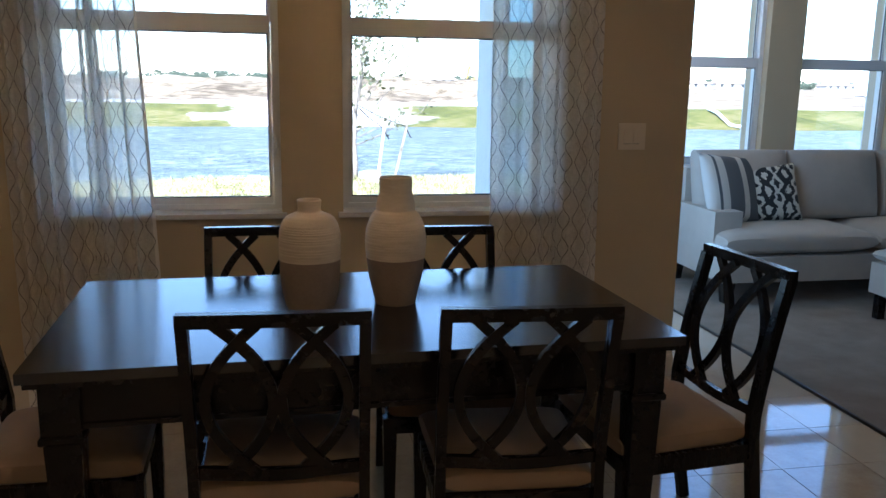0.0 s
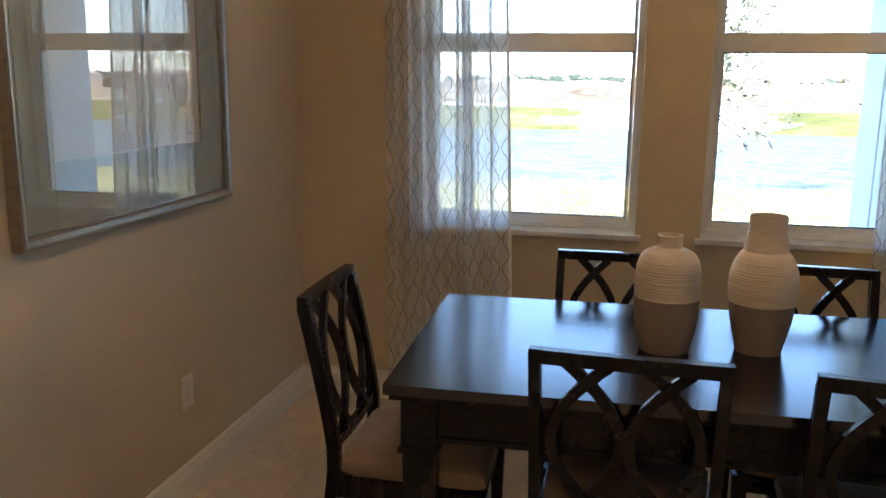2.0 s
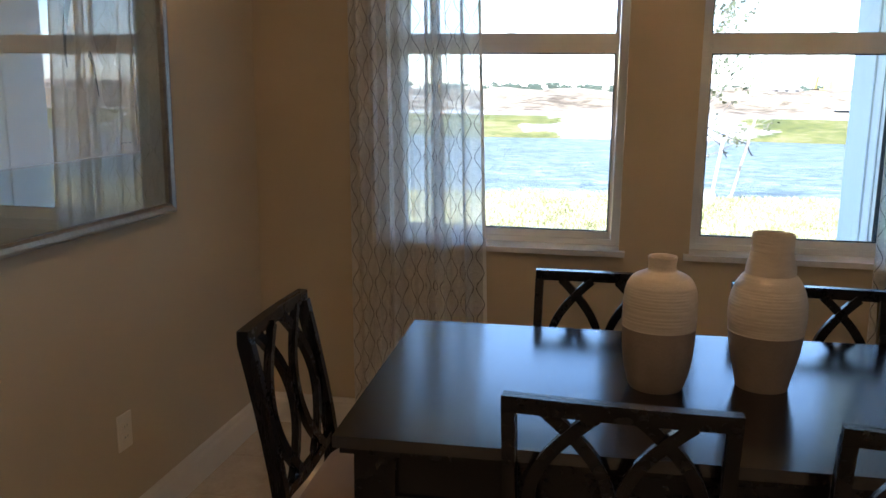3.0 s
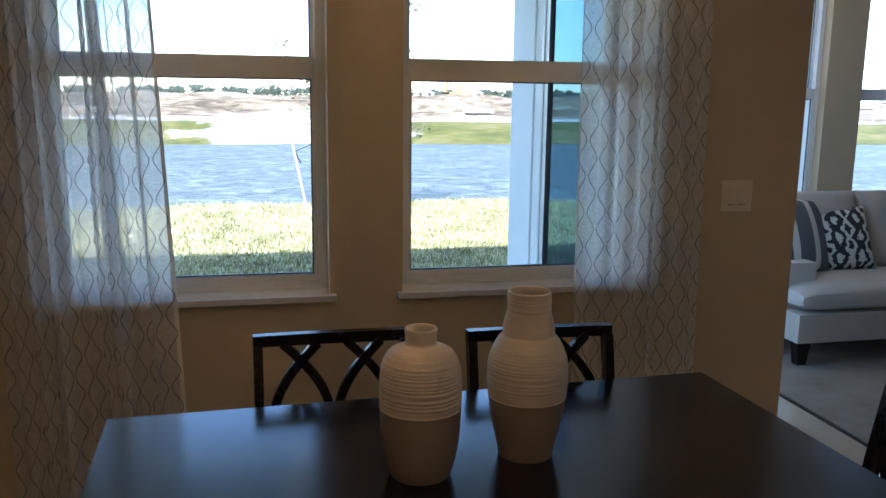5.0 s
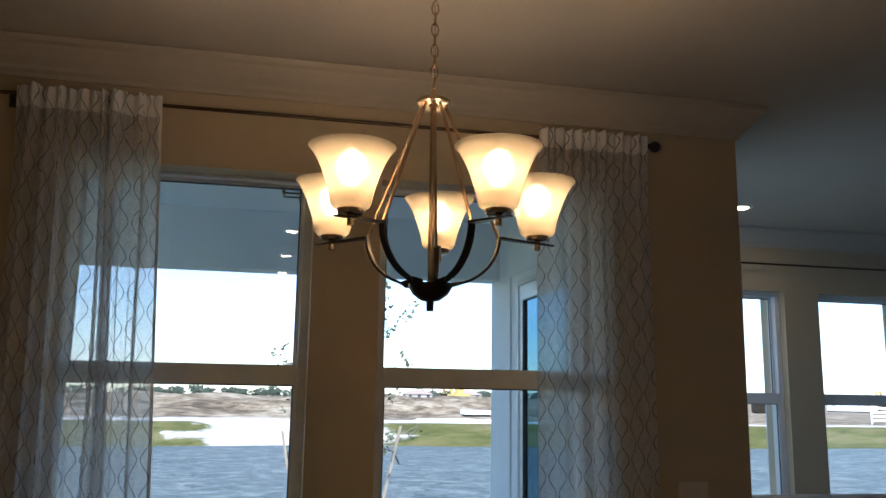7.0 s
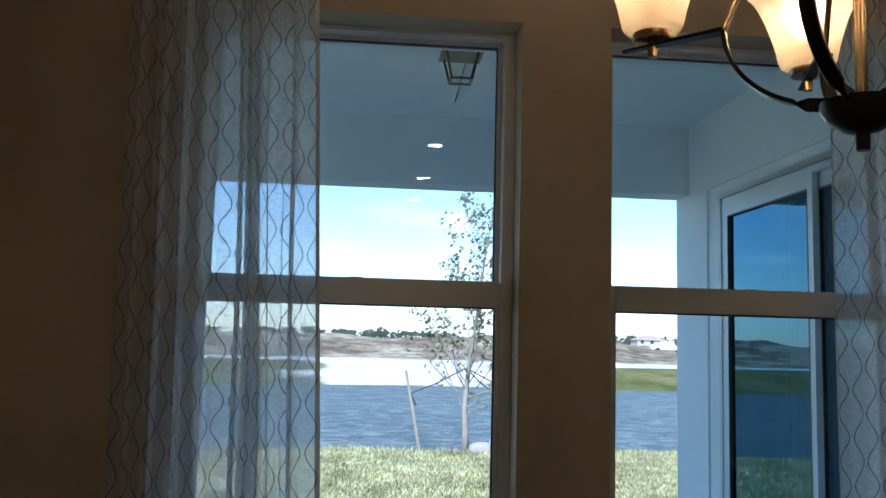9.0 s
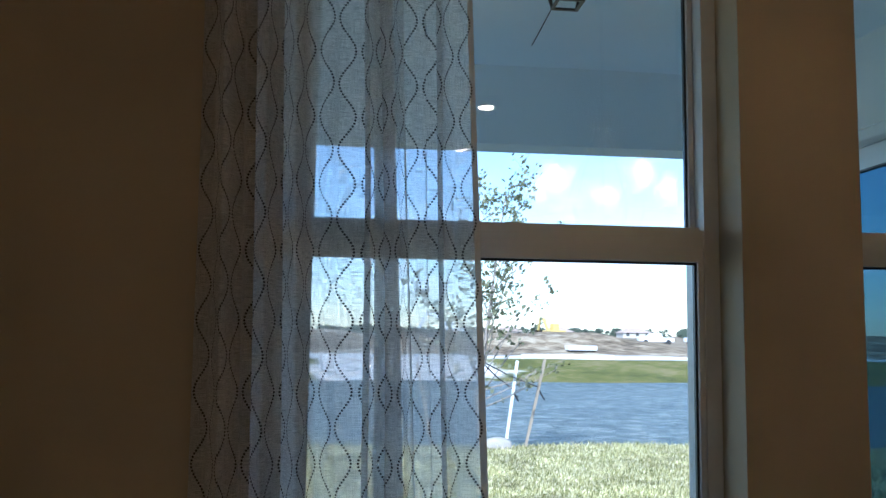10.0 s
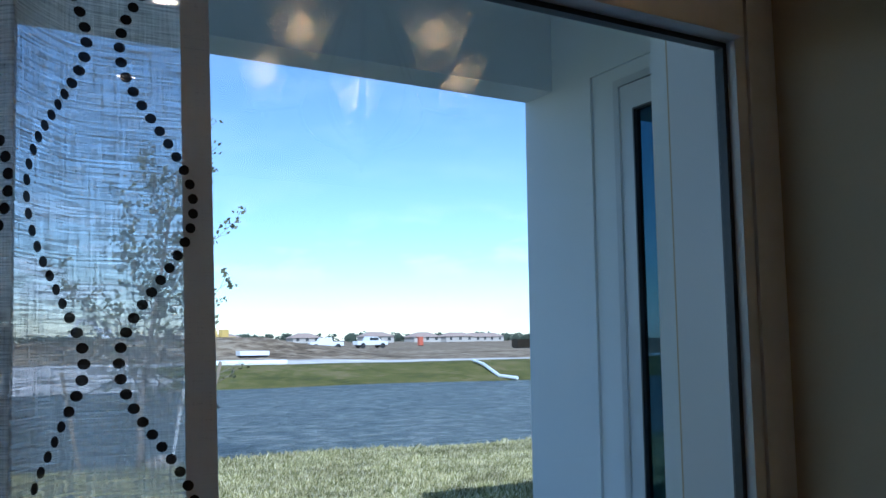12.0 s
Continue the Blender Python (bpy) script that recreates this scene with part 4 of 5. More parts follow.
# ---- picture, switch and outlet ----
def framed_picture():
    y0, y1, z0, z1 = -1.852, -0.738, 1.046, 1.955
    p = empty("framed_picture", (0, (y0 + y1) / 2, z0), "large framed abstract painting under glass with a sage mat", "picture")
    def L(bm):
        bmesh.ops.translate(bm, verts=bm.verts, vec=(0, -(y0 + y1) / 2, -z0))
        return bm
    f = 0.032
    def rail(pa, pb, n1, n2):
        prof = [(0.0, 0.0), (0.030, 0.0), (0.036, 0.006), (0.036, 0.012), (0.030, 0.024), (0.022, 0.032), (0.0, 0.032)]
        return loft([[Vector(pa) + Vector((u, 0, 0)) + Vector(n1) * v for u, v in prof], [Vector(pb) + Vector((u, 0, 0)) + Vector(n2) * v for u, v in prof]])
    c = [(0.002, y0, z0), (0.002, y1, z0), (0.002, y1, z1), (0.002, y0, z1)]
    inn = [(0, 1, 1), (0, -1, 1), (0, -1, -1), (0, 1, -1)]
    for i in range(4):
        j = (i + 1) % 4
        bm = rail(c[i], c[j], inn[i], inn[j])
        bmesh.ops.recalc_face_normals(bm, faces=bm.faces)
        part("frame_rail", L(bm), M_FRAME, p, "champagne metal moulding")
    m = 0.135
    a, b, lo, hi = y0 + f, y1 - f, z0 + f, z1 - f
    part("mat", L(boxes((0.006, 0.012, a, a + m, lo, hi), (0.006, 0.012, b - m, b, lo, hi), (0.006, 0.012, a + m, b - m, lo, lo + m + 0.04), (0.006, 0.012, a + m, b - m, hi - m, hi))), M_MAT, p, "sage green mat board", bevel=0.001, seg=1)
    part("fillet", L(boxes((0.004, 0.014, a + m, a + m + 0.006, lo + m + 0.04, hi - m), (0.004, 0.014, b - m - 0.006, b - m, lo + m + 0.04, hi - m), (0.004, 0.014, a + m + 0.006, b - m - 0.006, lo + m + 0.04, lo + m + 0.046), (0.004, 0.014, a + m + 0.006, b - m - 0.006, hi - m - 0.006, hi - m))), M_FRAME, p)
    part("art_sheet", L(boxes((0.002, 0.006, a + m - 0.01, b - m + 0.01, lo + m + 0.03, hi - m + 0.01))), M_PAPER, p, "cream paper")
    def blob(cy, cz, ry, rz, seed, x):
        bm = bmesh.new()
        ring = []
        for i in range(40):
            t = 2 * math.pi * i / 40
            k = 1 + 0.22 * noise.noise(Vector((math.cos(t) * 1.3 + seed, math.sin(t) * 1.3, seed)))
            ring.append((x, cy + ry * k * math.cos(t), cz + rz * k * math.sin(t)))
        bm.faces.new([bm.verts.new(q) for q in ring])
        return L(bm)
    part("brush_mark", blob(-1.03, 1.46, 0.055, 0.075, 3.1, 0.0085), M_INK2, p, "sand coloured wash")
    part("brush_mark", blob(-1.045, 1.63, 0.06, 0.12, 5.7, 0.0088), M_INK2, p, "sand coloured wash")
    pts = [(0.0085, -1.165 - 0.05 * math.sin(t * 2.2) - 0.03 * t, 1.79 - 0.28 * t) for t in [i / 14 for i in range(15)]]
    part("brush_mark", L(sweep(pts, 0.03, 0.002, up=(1, 0, 0), taper=lambda t: 1.15 - t)), M_INK, p, "dark wash stroke")
    part("brush_mark", L(sweep([(0.0087, -1.135 + 0.035 * t, 1.55 - 0.12 * t * t) for t in [i / 10 for i in range(11)]], 0.016, 0.002, up=(1, 0, 0), taper=lambda t: 1.2 - t)), M_INK, p, "dark wash stroke")
    bm = bmesh.new()
    for i in range(9):
        yy = -1.00 + i * 0.0075
        box(bm, 0.0062, 0.0066, yy, yy + 0.0055, 1.288 + 0.002 * (i % 3), 1.2915 + 0.002 * (i % 2))
    part("signature", L(bm), M_INK, p, "small pencilled signature")
    bm = bmesh.new()
    bm.faces.new([bm.verts.new(q) for q in ((0.020, a, lo), (0.020, b, lo), (0.020, b, hi), (0.020, a, hi))])
    g = part("picture_pane", L(bm), M_PICPANE, p, "reflective picture glass")
    g.visible_shadow = False
    part("backing", L(boxes((0.0015, 0.0019, y0 + 0.01, y1 - 0.01, z0 + 0.01, z1 - 0.01))), M_DARKALU, p)
    return p


framed_picture()


def light_switch(x, z):
    s = empty("light_switch", (x, 0, z), "ivory two-gang rocker light switch plate on the tan wall", "light switch")
    part("plate", boxes((-0.066, 0.066, -0.006, -0.0002, -0.061, 0.061)), M_PLATE, s, bevel=0.003)
    for k in (-0.023, 0.023):
        part("rocker_rim", boxes((k - 0.0185, k + 0.0185, -0.0068, -0.0058, -0.0345, 0.0345)), M_PLATE, s, bevel=0.0004, seg=1)
        part("rocker", boxes((k - 0.0165, k + 0.0165, -0.0105, -0.0069, -0.0325, 0.0325)), M_PLATE, s, bevel=0.0012)
        part("rocker_shadow_gap", boxes((k - 0.0165, k + 0.0165, -0.0074, -0.0068, -0.0352, -0.0327)), M_DARKALU, s)
    return s


light_switch(3.118, 1.178)


def outlet(y, z):
    o = empty("wall_outlet", (0, y, z), "ivory wall outlet low on the tan side wall", "wall outlet")
    part("plate", boxes((0.0002, 0.006, -0.036, 0.036, -0.058, 0.058)), M_PLATE, o, bevel=0.003)
    part("insert", boxes((0.0062, 0.0085, -0.0165, 0.0165, -0.0335, 0.0335)), M_PLATE, o, bevel=0.001)
    for dz in (-0.018, 0.018):
        part("socket", boxes((0.0086, 0.0090, -0.0075, -0.0055, dz - 0.004, dz + 0.004), (0.0086, 0.0090, 0.0055, 0.0075, dz - 0.004, dz + 0.004)), M_DARKALU, o)
    return o


outlet(-1.075, 0.392)


# ---- console behind the chairs ----
def console():
    c = empty("console_table", (0.32, -3.15, 0), "cream painted console cabinet against the side wall", "console table")
    part("top", boxes((-0.298, 0.298, -0.52, 0.52, 0.815, 0.85)), M_TRIM, c, "cream top with rounded corners", bevel=0.012, seg=3)
    part("body", boxes((-0.297, 0.262, -0.48, 0.48, 0.10, 0.8145)), M_TRIM, c, bevel=0.004)
    for k in (-0.24, 0.24):
        d = part("door", boxes((0.2625, 0.281, k - 0.225, k + 0.225, 0.14, 0.78)), M_TRIM, c, bevel=0.004)
        part("knob", lathe([(0, 0), (0.008, 0), (0.008, 0.01), (0.014, 0.018), (0, 0.026)], 12, None, (0.2815, k * 0.1, 0.5)), M_NICKEL, d)
    for sx in (-1, 1):
        for sy in (-1, 1):
            part("foot", boxes((sx * 0.24 - 0.025, sx * 0.24 + 0.025, sy * 0.44 - 0.025, sy * 0.44 + 0.025, 0.0, 0.0995)), M_TRIM, c, bevel=0.004)
    return c


console()


# ---- living room ----
def pillow(name, w, h, t, mat, m, label):
    bm = bmesh.new()
    n = 16
    rows = {}
    for side in (-1, 1):
        for i in range(n + 1):
            for j in range(n + 1):
                u, v = 2 * i / n - 1, 2 * j / n - 1
                rim = i in (0, n) or j in (0, n)
                key = (i, j, 0 if rim else side)
                if key not in rows:
                    puff = ((1 - u * u) * (1 - v * v)) ** 0.42
                    k = 1 - 0.07 * (1 - abs(u) ** 2) * abs(v) ** 3
                    k2 = 1 - 0.07 * (1 - abs(v) ** 2) * abs(u) ** 3
                    rows[key] = bm.verts.new((u * w / 2 * k2, side * t / 2 * puff, h / 2 + v * h / 2 * k))
    for side in (-1, 1):
        for i in range(n):
            for j in range(n):
                q = [rows[(a, b, 0 if (a in (0, n) or b in (0, n)) else side)] for a, b in ((i, j), (i + 1, j), (i + 1, j + 1), (i, j + 1))]
                bm.faces.new(q if side < 0 else q[::-1])
    ob = part(name, bm, mat, None, smooth="all")
    ob.matrix_basis = m
    return tagged(ob, label, "throw pillow")


def striped_fabric():
    m, nt, out = material("striped_fabric")
    b = nt.nodes.new("ShaderNodeBsdfPrincipled")
    sep = nt.nodes.new("ShaderNodeSeparateXYZ")
    nt.links.new(coords(nt), sep.inputs[0])
    x = mathn(nt, "MULTIPLY_ADD", sep.outputs[0], 1 / 0.5, 0.5)
    n = nt.nodes.new("ShaderNodeValToRGB")
    n.color_ramp.interpolation = "CONSTANT"
    e = n.color_ramp.elements
    stops = [(0, (0.62, 0.60, 0.55)), (0.16, (0.10, 0.11, 0.12)), (0.20, (0.62, 0.60, 0.55)), (0.32, (0.12, 0.13, 0.14)), (0.58, (0.62, 0.60, 0.55)), (0.68, (0.11, 0.12, 0.13)), (0.90, (0.60, 0.58, 0.53))]
    while len(e) < len(stops):
        e.new(0.5)
    for el, (p, c) in zip(e, stops):
        el.position, el.color = p, (*c, 1)
    nt.links.new(x, n.inputs[0])
    nt.links.new(n.outputs[0], b.inputs["Base Color"])
    b.inputs["Roughness"].default_value = 0.9
    bp = nt.nodes.new("ShaderNodeBump")
    bp.inputs["Strength"].default_value, bp.inputs["Distance"].default_value = 0.4, 0.001
    nt.links.new(noise_tex(nt, coords(nt), 400), bp.inputs["Height"])
    nt.links.new(bp.outputs[0], b.inputs["Normal"])
    nt.links.new(b.outputs[0], out.inputs[0])
    return m


def ikat_fabric():
    m, nt, out = material("ikat_fabric")
    b = nt.nodes.new("ShaderNodeBsdfPrincipled")
    sep = nt.nodes.new("ShaderNodeSeparateXYZ")
    base = coords(nt)
    wob = noise_tex(nt, base, 14, 3)
    nt.links.new(base, sep.inputs[0])
    wob2 = noise_tex(nt, base, 23, 2)
    x = mathn(nt, "ABSOLUTE", mathn(nt, "SUBTRACT", mathn(nt, "FLOORED_MODULO", mathn(nt, "ADD", sep.outputs[0], mathn(nt, "MULTIPLY_ADD", wob2, 0.07, 0.47)), 0.15), 0.075))
    z = mathn(nt, "ADD", sep.outputs[2], mathn(nt, "MULTIPLY", wob, 0.14))
    r = mathn(nt, "SINE", mathn(nt, "MULTIPLY", z, 52))
    s = mathn(nt, "SINE", mathn(nt, "ADD", mathn(nt, "MULTIPLY", x, 95), mathn(nt, "MULTIPLY", r, 1.6)))
    f = mathn(nt, "GREATER_THAN", mathn(nt, "ADD", s, mathn(nt, "MULTIPLY", wob, 0.8)), 0.62)
    col = ramp(nt, f, [(0.4, (0.025, 0.03, 0.035)), (0.6, (0.60, 0.60, 0.54))])
    nt.links.new(col, b.inputs["Base Color"])
    b.inputs["Roughness"].default_value = 0.9
    nt.links.new(b.outputs[0], out.inputs[0])
    return m


M_STRIPE, M_IKAT = striped_fabric(), ikat_fabric()
M_COVER = surface("slate_fabric", (0.06, 0.07, 0.08), (0.09, 0.10, 0.115), 0.9, scale=6, fine=300, bump=0.3)


def sofa():
    x0, x1, y0, y1 = 4.31, 6.55, 1.16, 2.08
    s = empty("sofa", ((x0 + x1) / 2, (y0 + y1) / 2, 0), "oatmeal linen sofa with loose cushions and dark block feet", "sofa")
    cx, cy = (x0 + x1) / 2, (y0 + y1) / 2
    hw = (x1 - x0) / 2
    hd = (y1 - y0) / 2
    part("base", boxes((-hw, hw, -hd, hd - 0.06, 0.155, 0.325)), M_SOFA, s, bevel=0.02, seg=3)
    for sx in (-1, 1):
        bm = boxes((sx * (hw - 0.10) - 0.10, sx * (hw - 0.10) + 0.10, -hd + 0.16, hd - 0.03, 0.3255, 0.60))
        part("arm", bm, M_SOFA, s, bevel=0.05, seg=4, smooth=True)
        for sy in (-1, 1):
            part("foot", loft([[(sx * (hw - 0.07) + u * r, sy * (hd - 0.10) - 0.03 + v * r, z) for u, v in ((-1, -1), (1, -1), (1, 1), (-1, 1))] for z, r in ((0.0085, 0.028), (0.1545, 0.042))]), M_ESPRESSO, s, bevel=0.003)
    part("back", boxes((-hw + 0.04, hw - 0.04, hd - 0.24, hd, 0.30, 0.84)), M_SOFA, s, bevel=0.05, seg=4, smooth=True)
    n = 2
    w = (2 * hw) / n
    for k in range(n):
        bm = cushion_bm(w - 0.012, 0.70, 0.165, 0.16, 16)
        c = part("seat_cushion", bm, M_SOFA, s, "loose boxed seat cushion", smooth=True)
        c.location = (-hw + w * (k + 0.5), -hd + 0.35 - 0.01, 0.326)
    n = 3
    w = (2 * hw - 0.08) / n
    for k in range(n):
        bm = cushion_bm(w - 0.015, 0.50, 0.20, 0.35, 16)
        c = part("back_cushion", bm, M_SOFA, s, "plump loose back cushion", smooth=True)
        c.matrix_basis = pose(-hw + 0.04 + w * (k + 0.5), hd - 0.245, 0.705, 77, 0, 0)
    return s


sofa()
pillow("throw_pillow", 0.46, 0.46, 0.15, M_COVER, pose(4.70, 1.71, 0.50, -20, 0, 10), "plain slate grey throw pillow leaning in the sofa corner")
pillow("throw_pillow", 0.50, 0.50, 0.16, M_STRIPE, pose(4.56, 1.48, 0.49, -22, 4, 16), "cream and charcoal striped throw pillow on the sofa")
pillow("throw_pillow", 0.42, 0.42, 0.16, M_IKAT, pose(4.88, 1.53, 0.49, -22, -3, -4), "black and cream ikat throw pillow on the sofa")


def ottoman():
    o = empty("ottoman", (5.52, 0.50, 0), "oatmeal linen cube ottoman with dark feet on the carpet", "ottoman")
    part("body", boxes((-0.42, 0.42, -0.30, 0.30, 0.17, 0.36)), M_SOFA, o, bevel=0.02, seg=3)
    c = part("cushion", cushion_bm(0.85, 0.61, 0.10, 0.2, 12), M_SOFA, o, smooth=True)
    c.location = (0, 0, 0.361)
    for sx in (-1, 1):
        for sy in (-1, 1):
            part("foot", boxes((sx * 0.37 - 0.025, sx * 0.37 + 0.025, sy * 0.25 - 0.025, sy * 0.25 + 0.025, 0.0085, 0.1695)), M_ESPRESSO, o, bevel=0.003)
    return o


ottoman()


def downlight(x, y, z, label, r=0.062):
    d = empty("downlight", (x, y, z), label, "recessed ceiling light", "recessed ceiling lights")
    part("trim_ring", lathe([(r - 0.012, -0.001), (r, -0.006), (r + 0.014, -0.005), (r + 0.018, -0.0005), (r - 0.012, -0.0005)], 28), M_TRIM, d, smooth=True)
    part("lens", lathe([(0, -0.0035), (r - 0.0125, -0.0035), (r - 0.0125, -0.0005), (0, -0.0005)], 24), M_CANLIGHT, d, "glowing lens")
    return d


downlight(4.49, 1.715, CEIL, "lit recessed downlight in the living room ceiling")


# ---- covered patio ----
LC = 2.812
structure("ceiling_lanai", boxes((-3.5, SX, OPEN_Y + 0.012, 2.44, LC, LC + 0.1)), M_LANAI, "pale painted covered patio ceiling", "ceiling")
structure("beam_lanai", boxes((-3.5, SX - 0.001, 2.441, 2.635, 2.403, 3.24)), M_STUCCO, "white stucco beam along the open side of the patio", "beam")
structure("patio_floor", boxes((-3.5, SX, OPEN_Y + 0.012, 2.66, -0.3, -0.06)), M_CONCRETE, "grey concrete patio slab", "patio")
for _y in (-3.12, -4.35, -5.5):
    downlight(1.53, _y, CEIL, "lit recessed downlight in the ceiling behind the table")


def patio_lantern():
    c = empty("ceiling_lantern", (1.463, 1.20, LC + 0.025), "black metal box lantern with clear panes", "lantern")
    part("ceiling_plate", lathe([(0, -0.062), (0.055, -0.062), (0.062, -0.05), (0.062, -0.0405), (0, -0.0405)], 24), M_DARKMETAL, c)
    part("neck", sweep([(0, 0, -0.11), (0, 0, -0.017)], 0.009, n=10), M_DARKMETAL, c)
    top, bot = 0.096, 0.064
    part("cap", loft([[(u * r, v * r, z) for u, v in ((-1, -1), (1, -1), (1, 1), (-1, 1))] for z, r in ((-0.165, top + 0.02), (-0.155, top + 0.02), (-0.11, 0.03))]), M_DARKMETAL, c)
    part("base_ring", boxes((-bot, bot, -bot, -bot + 0.014, -0.385, -0.37), (-bot, bot, bot - 0.014, bot, -0.385, -0.37), (-bot, -bot + 0.014, -bot + 0.014, bot - 0.014, -0.385, -0.37), (bot - 0.014, bot, -bot + 0.014, bot - 0.014, -0.385, -0.37)), M_DARKMETAL, c)
    for sx in (-1, 1):
        for sy in (-1, 1):
            part("corner_post", sweep([(sx * (bot - 0.007), sy * (bot - 0.007), -0.37), (sx * (top - 0.007), sy * (top - 0.007), -0.165)], 0.013, 0.013, up=(0, 1, 0)), M_DARKMETAL, c)
    for a, b in (((1, 0), (0, 1)), ((-1, 0), (0, 1)), ((0, 1), (1, 0)), ((0, -1), (1, 0))):
        bm = bmesh.new()
        q = []
        for r, z in ((bot - 0.008, -0.37), (top - 0.008, -0.166)):
            q.append([(a[0] * r + s * b[0] * (r - 0.008), a[1] * r + s * b[1] * (r - 0.008), z) for s in (-1, 1)])
        bm.faces.new([bm.verts.new(v) for v in (q[0][0], q[0][1], q[1][1], q[1][0])])
        part("lantern_pane", bm, M_PANE, c, "clear glass")
    return c


patio_lantern().scale = (0.8, 0.8, 0.535)
tagged(part("ceiling_wire", sweep([(1.513, 1.24, LC - 0.002), (1.515, 1.6, LC - 0.004), (1.528, 1.95, LC - 0.002), (1.532, 2.12, LC - 0.003)], 0.0025, n=5), M_RUBBER, None), "thin dark loose wire along the patio ceiling", "wire")


def sliding_door():
    y0, y1, z0, z1 = DOOR
    d = empty("door_1", (SX - 0.09, y0, z0), "closed white aluminium sliding glass door to the living room", "sliding door", "", "structure")
    d.location = (0, 0, 0)
    X = -SX
    fx0, fx1 = SX + 0.02, SX + 0.11
    f = 0.03
    part("door_frame", boxes((fx0, fx1, y0, y0 + f, z0, z1), (fx0, fx1, y1 - f, y1, z0, z1), (fx0, fx1, y0 + f, y1 - f, z1 - f, z1), (fx0, fx1, y0 + f, y1 - f, z0, z0 + 0.03)), M_ALU, d, "white outer frame", bevel=0.004)
    ym = 1.14
    for k, (a, b, off) in enumerate(((y0 + f, ym + 0.04, 0.042), (ym - 0.04, y1 - f, 0.007))):
        st = 0.042
        x0, x1 = fx0 + off - 0.008, fx0 + off + 0.022
        p = part("door_panel", boxes((x0, x1, a + 0.001, a + st, z0 + 0.032, z1 - f - 0.001), (x0, x1, b - st, b - 0.001, z0 + 0.032, z1 - f - 0.001), (x0, x1, a + st, b - st, z1 - f - 0.07, z1 - f - 0.001), (x0, x1, a + st, b - st, z0 + 0.032, z0 + 0.13)), M_ALU, d, bevel=0.003)
        bm = bmesh.new()
        xm = (x0 + x1) / 2
        bm.faces.new([bm.verts.new(v) for v in ((xm, a + st, z1 - f - 0.07), (xm, b - st, z1 - f - 0.07), (xm, b - st, z0 + 0.13), (xm, a + st, z0 + 0.13))])
        g = part("pane", bm, M_TINTPANE, p, "blue-green tinted glass")
        g.visible_shadow = False
        part("gasket", boxes((x0 - 0.002, x1 + 0.002, a + st, a + st + 0.007, z0 + 0.13, z1 - f - 0.07), (x0 - 0.002, x1 + 0.002, b - st - 0.007, b - st, z0 + 0.13, z1 - f - 0.07), (x0 - 0.002, x1 + 0.002, a + st + 0.007, b - st - 0.007, z1 - f - 0.077, z1 - f - 0.07)), M_DARKALU, p)
    # casing around the recess
    t = 0.03
    part("casing", boxes((SX + 0.012, SX + 0.02, y0 - 0.03, y0 + 0.0, z0, z1 + 0.03), (SX + 0.012, SX + 0.02, y1, y1 + 0.03, z0, z1 + 0.03), (SX + 0.012, SX + 0.02, y0, y1, z1, z1 + 0.03)), M_ALU, d)
    return d


sliding_door()

# sheer drapes inside the sliding door
curtain("curtain", (0, 1.85), (0, 1.85), 0, 0.02, 2.5, 21, "sheer drape drawn behind the sliding glass door", "sliding door drapes", 0).matrix_basis = pose(WX + 0.06, 0.30, 0, 0, 0, 90)


# ---- ground, lake and far bank ----
def far_shore(x):
    return 34.0 + 1.0 * math.sin(x * 0.09 + 1) + 0.5 * math.sin(x * 0.43)


def height(x, y):
    near = 12.1 + 0.3 * math.sin(x * 0.4) + 0.2 * math.sin(x * 1.3 + 1)
    if y < near:
        z = -0.12 - 0.03 * max(0, y - 3)
        k = min(1, max(0, (y - near + 0.7) / 0.7))
        z -= 0.35 * k * k
    else:
        f = far_shore(x)
        if y < f - 4:
            z = max(-2.2, -0.73 - (y - near) * 1.2)
        elif y < f + 400:
            t = y - f
            z = -0.9 + min(1.0, max(-1.0, t / 8.0)) * 0.95 + 0.06 * noise.noise(Vector((x * 0.15, y * 0.15, 0)))
            z = max(z, -2.2)
            # heaps of fill dirt further back
            heap = math.exp(-((y - 61) / 8.5) ** 2) * min(1.0, max(0.0, (29 - x) / 9))
            heap *= 1.42 + 0.42 * noise.noise(Vector((x * 0.07, y * 0.08, 3))) + 0.4 * noise.noise(Vector((x * 0.25, y * 0.3, 9))) + 0.2 * noise.noise(Vector((x * 0.5, y * 0.5, 4)))
            z += max(0, heap)
            z += 0.25 * max(0, noise.noise(Vector((x * 0.09, y * 0.12, 7)))) * min(1, max(0, (t - 10) / 10))
        else:
            z = 0.3
    return z


def build_ground():
    xs = [-1500, -700, -350, -220] + [-150 + 3.0 * i for i in range(20)] + [-90 + 1.3 * i for i in range(170)] + [135 + 4 * i for i in range(25)] + [260, 400, 700, 1500]
    ys = [-60, -20, -8] + [0.3 + 0.5 * i for i in range(28)] + [15.5 + 2.5 * i for i in range(6)] + [30.5 + 0.7 * i for i in range(30)] + [52 + 1.1 * i for i in range(32)] + [92, 105, 125, 150, 200, 320, 600, 1200, 3000]
    n = len(xs)
    vs = [(x, y, height(x, y) if y > 2.75 else (-0.12 if y > 2.68 or x > 11 or x < -4 else -0.32)) for y in ys for x in xs]
    fs = [(j * n + i, j * n + i + 1, (j + 1) * n + i + 1, (j + 1) * n + i) for j in range(len(ys) - 1) for i in range(n - 1)]
    me = bpy.data.meshes.new("ground")
    me.from_pydata(vs, [], fs)
    me.shade_smooth()
    me.materials.append(ground_material())
    return tagged(new("ground", me), "lawn, lake bed, grassy far bank, white sand beach and bare building land", "ground", "", "structure")


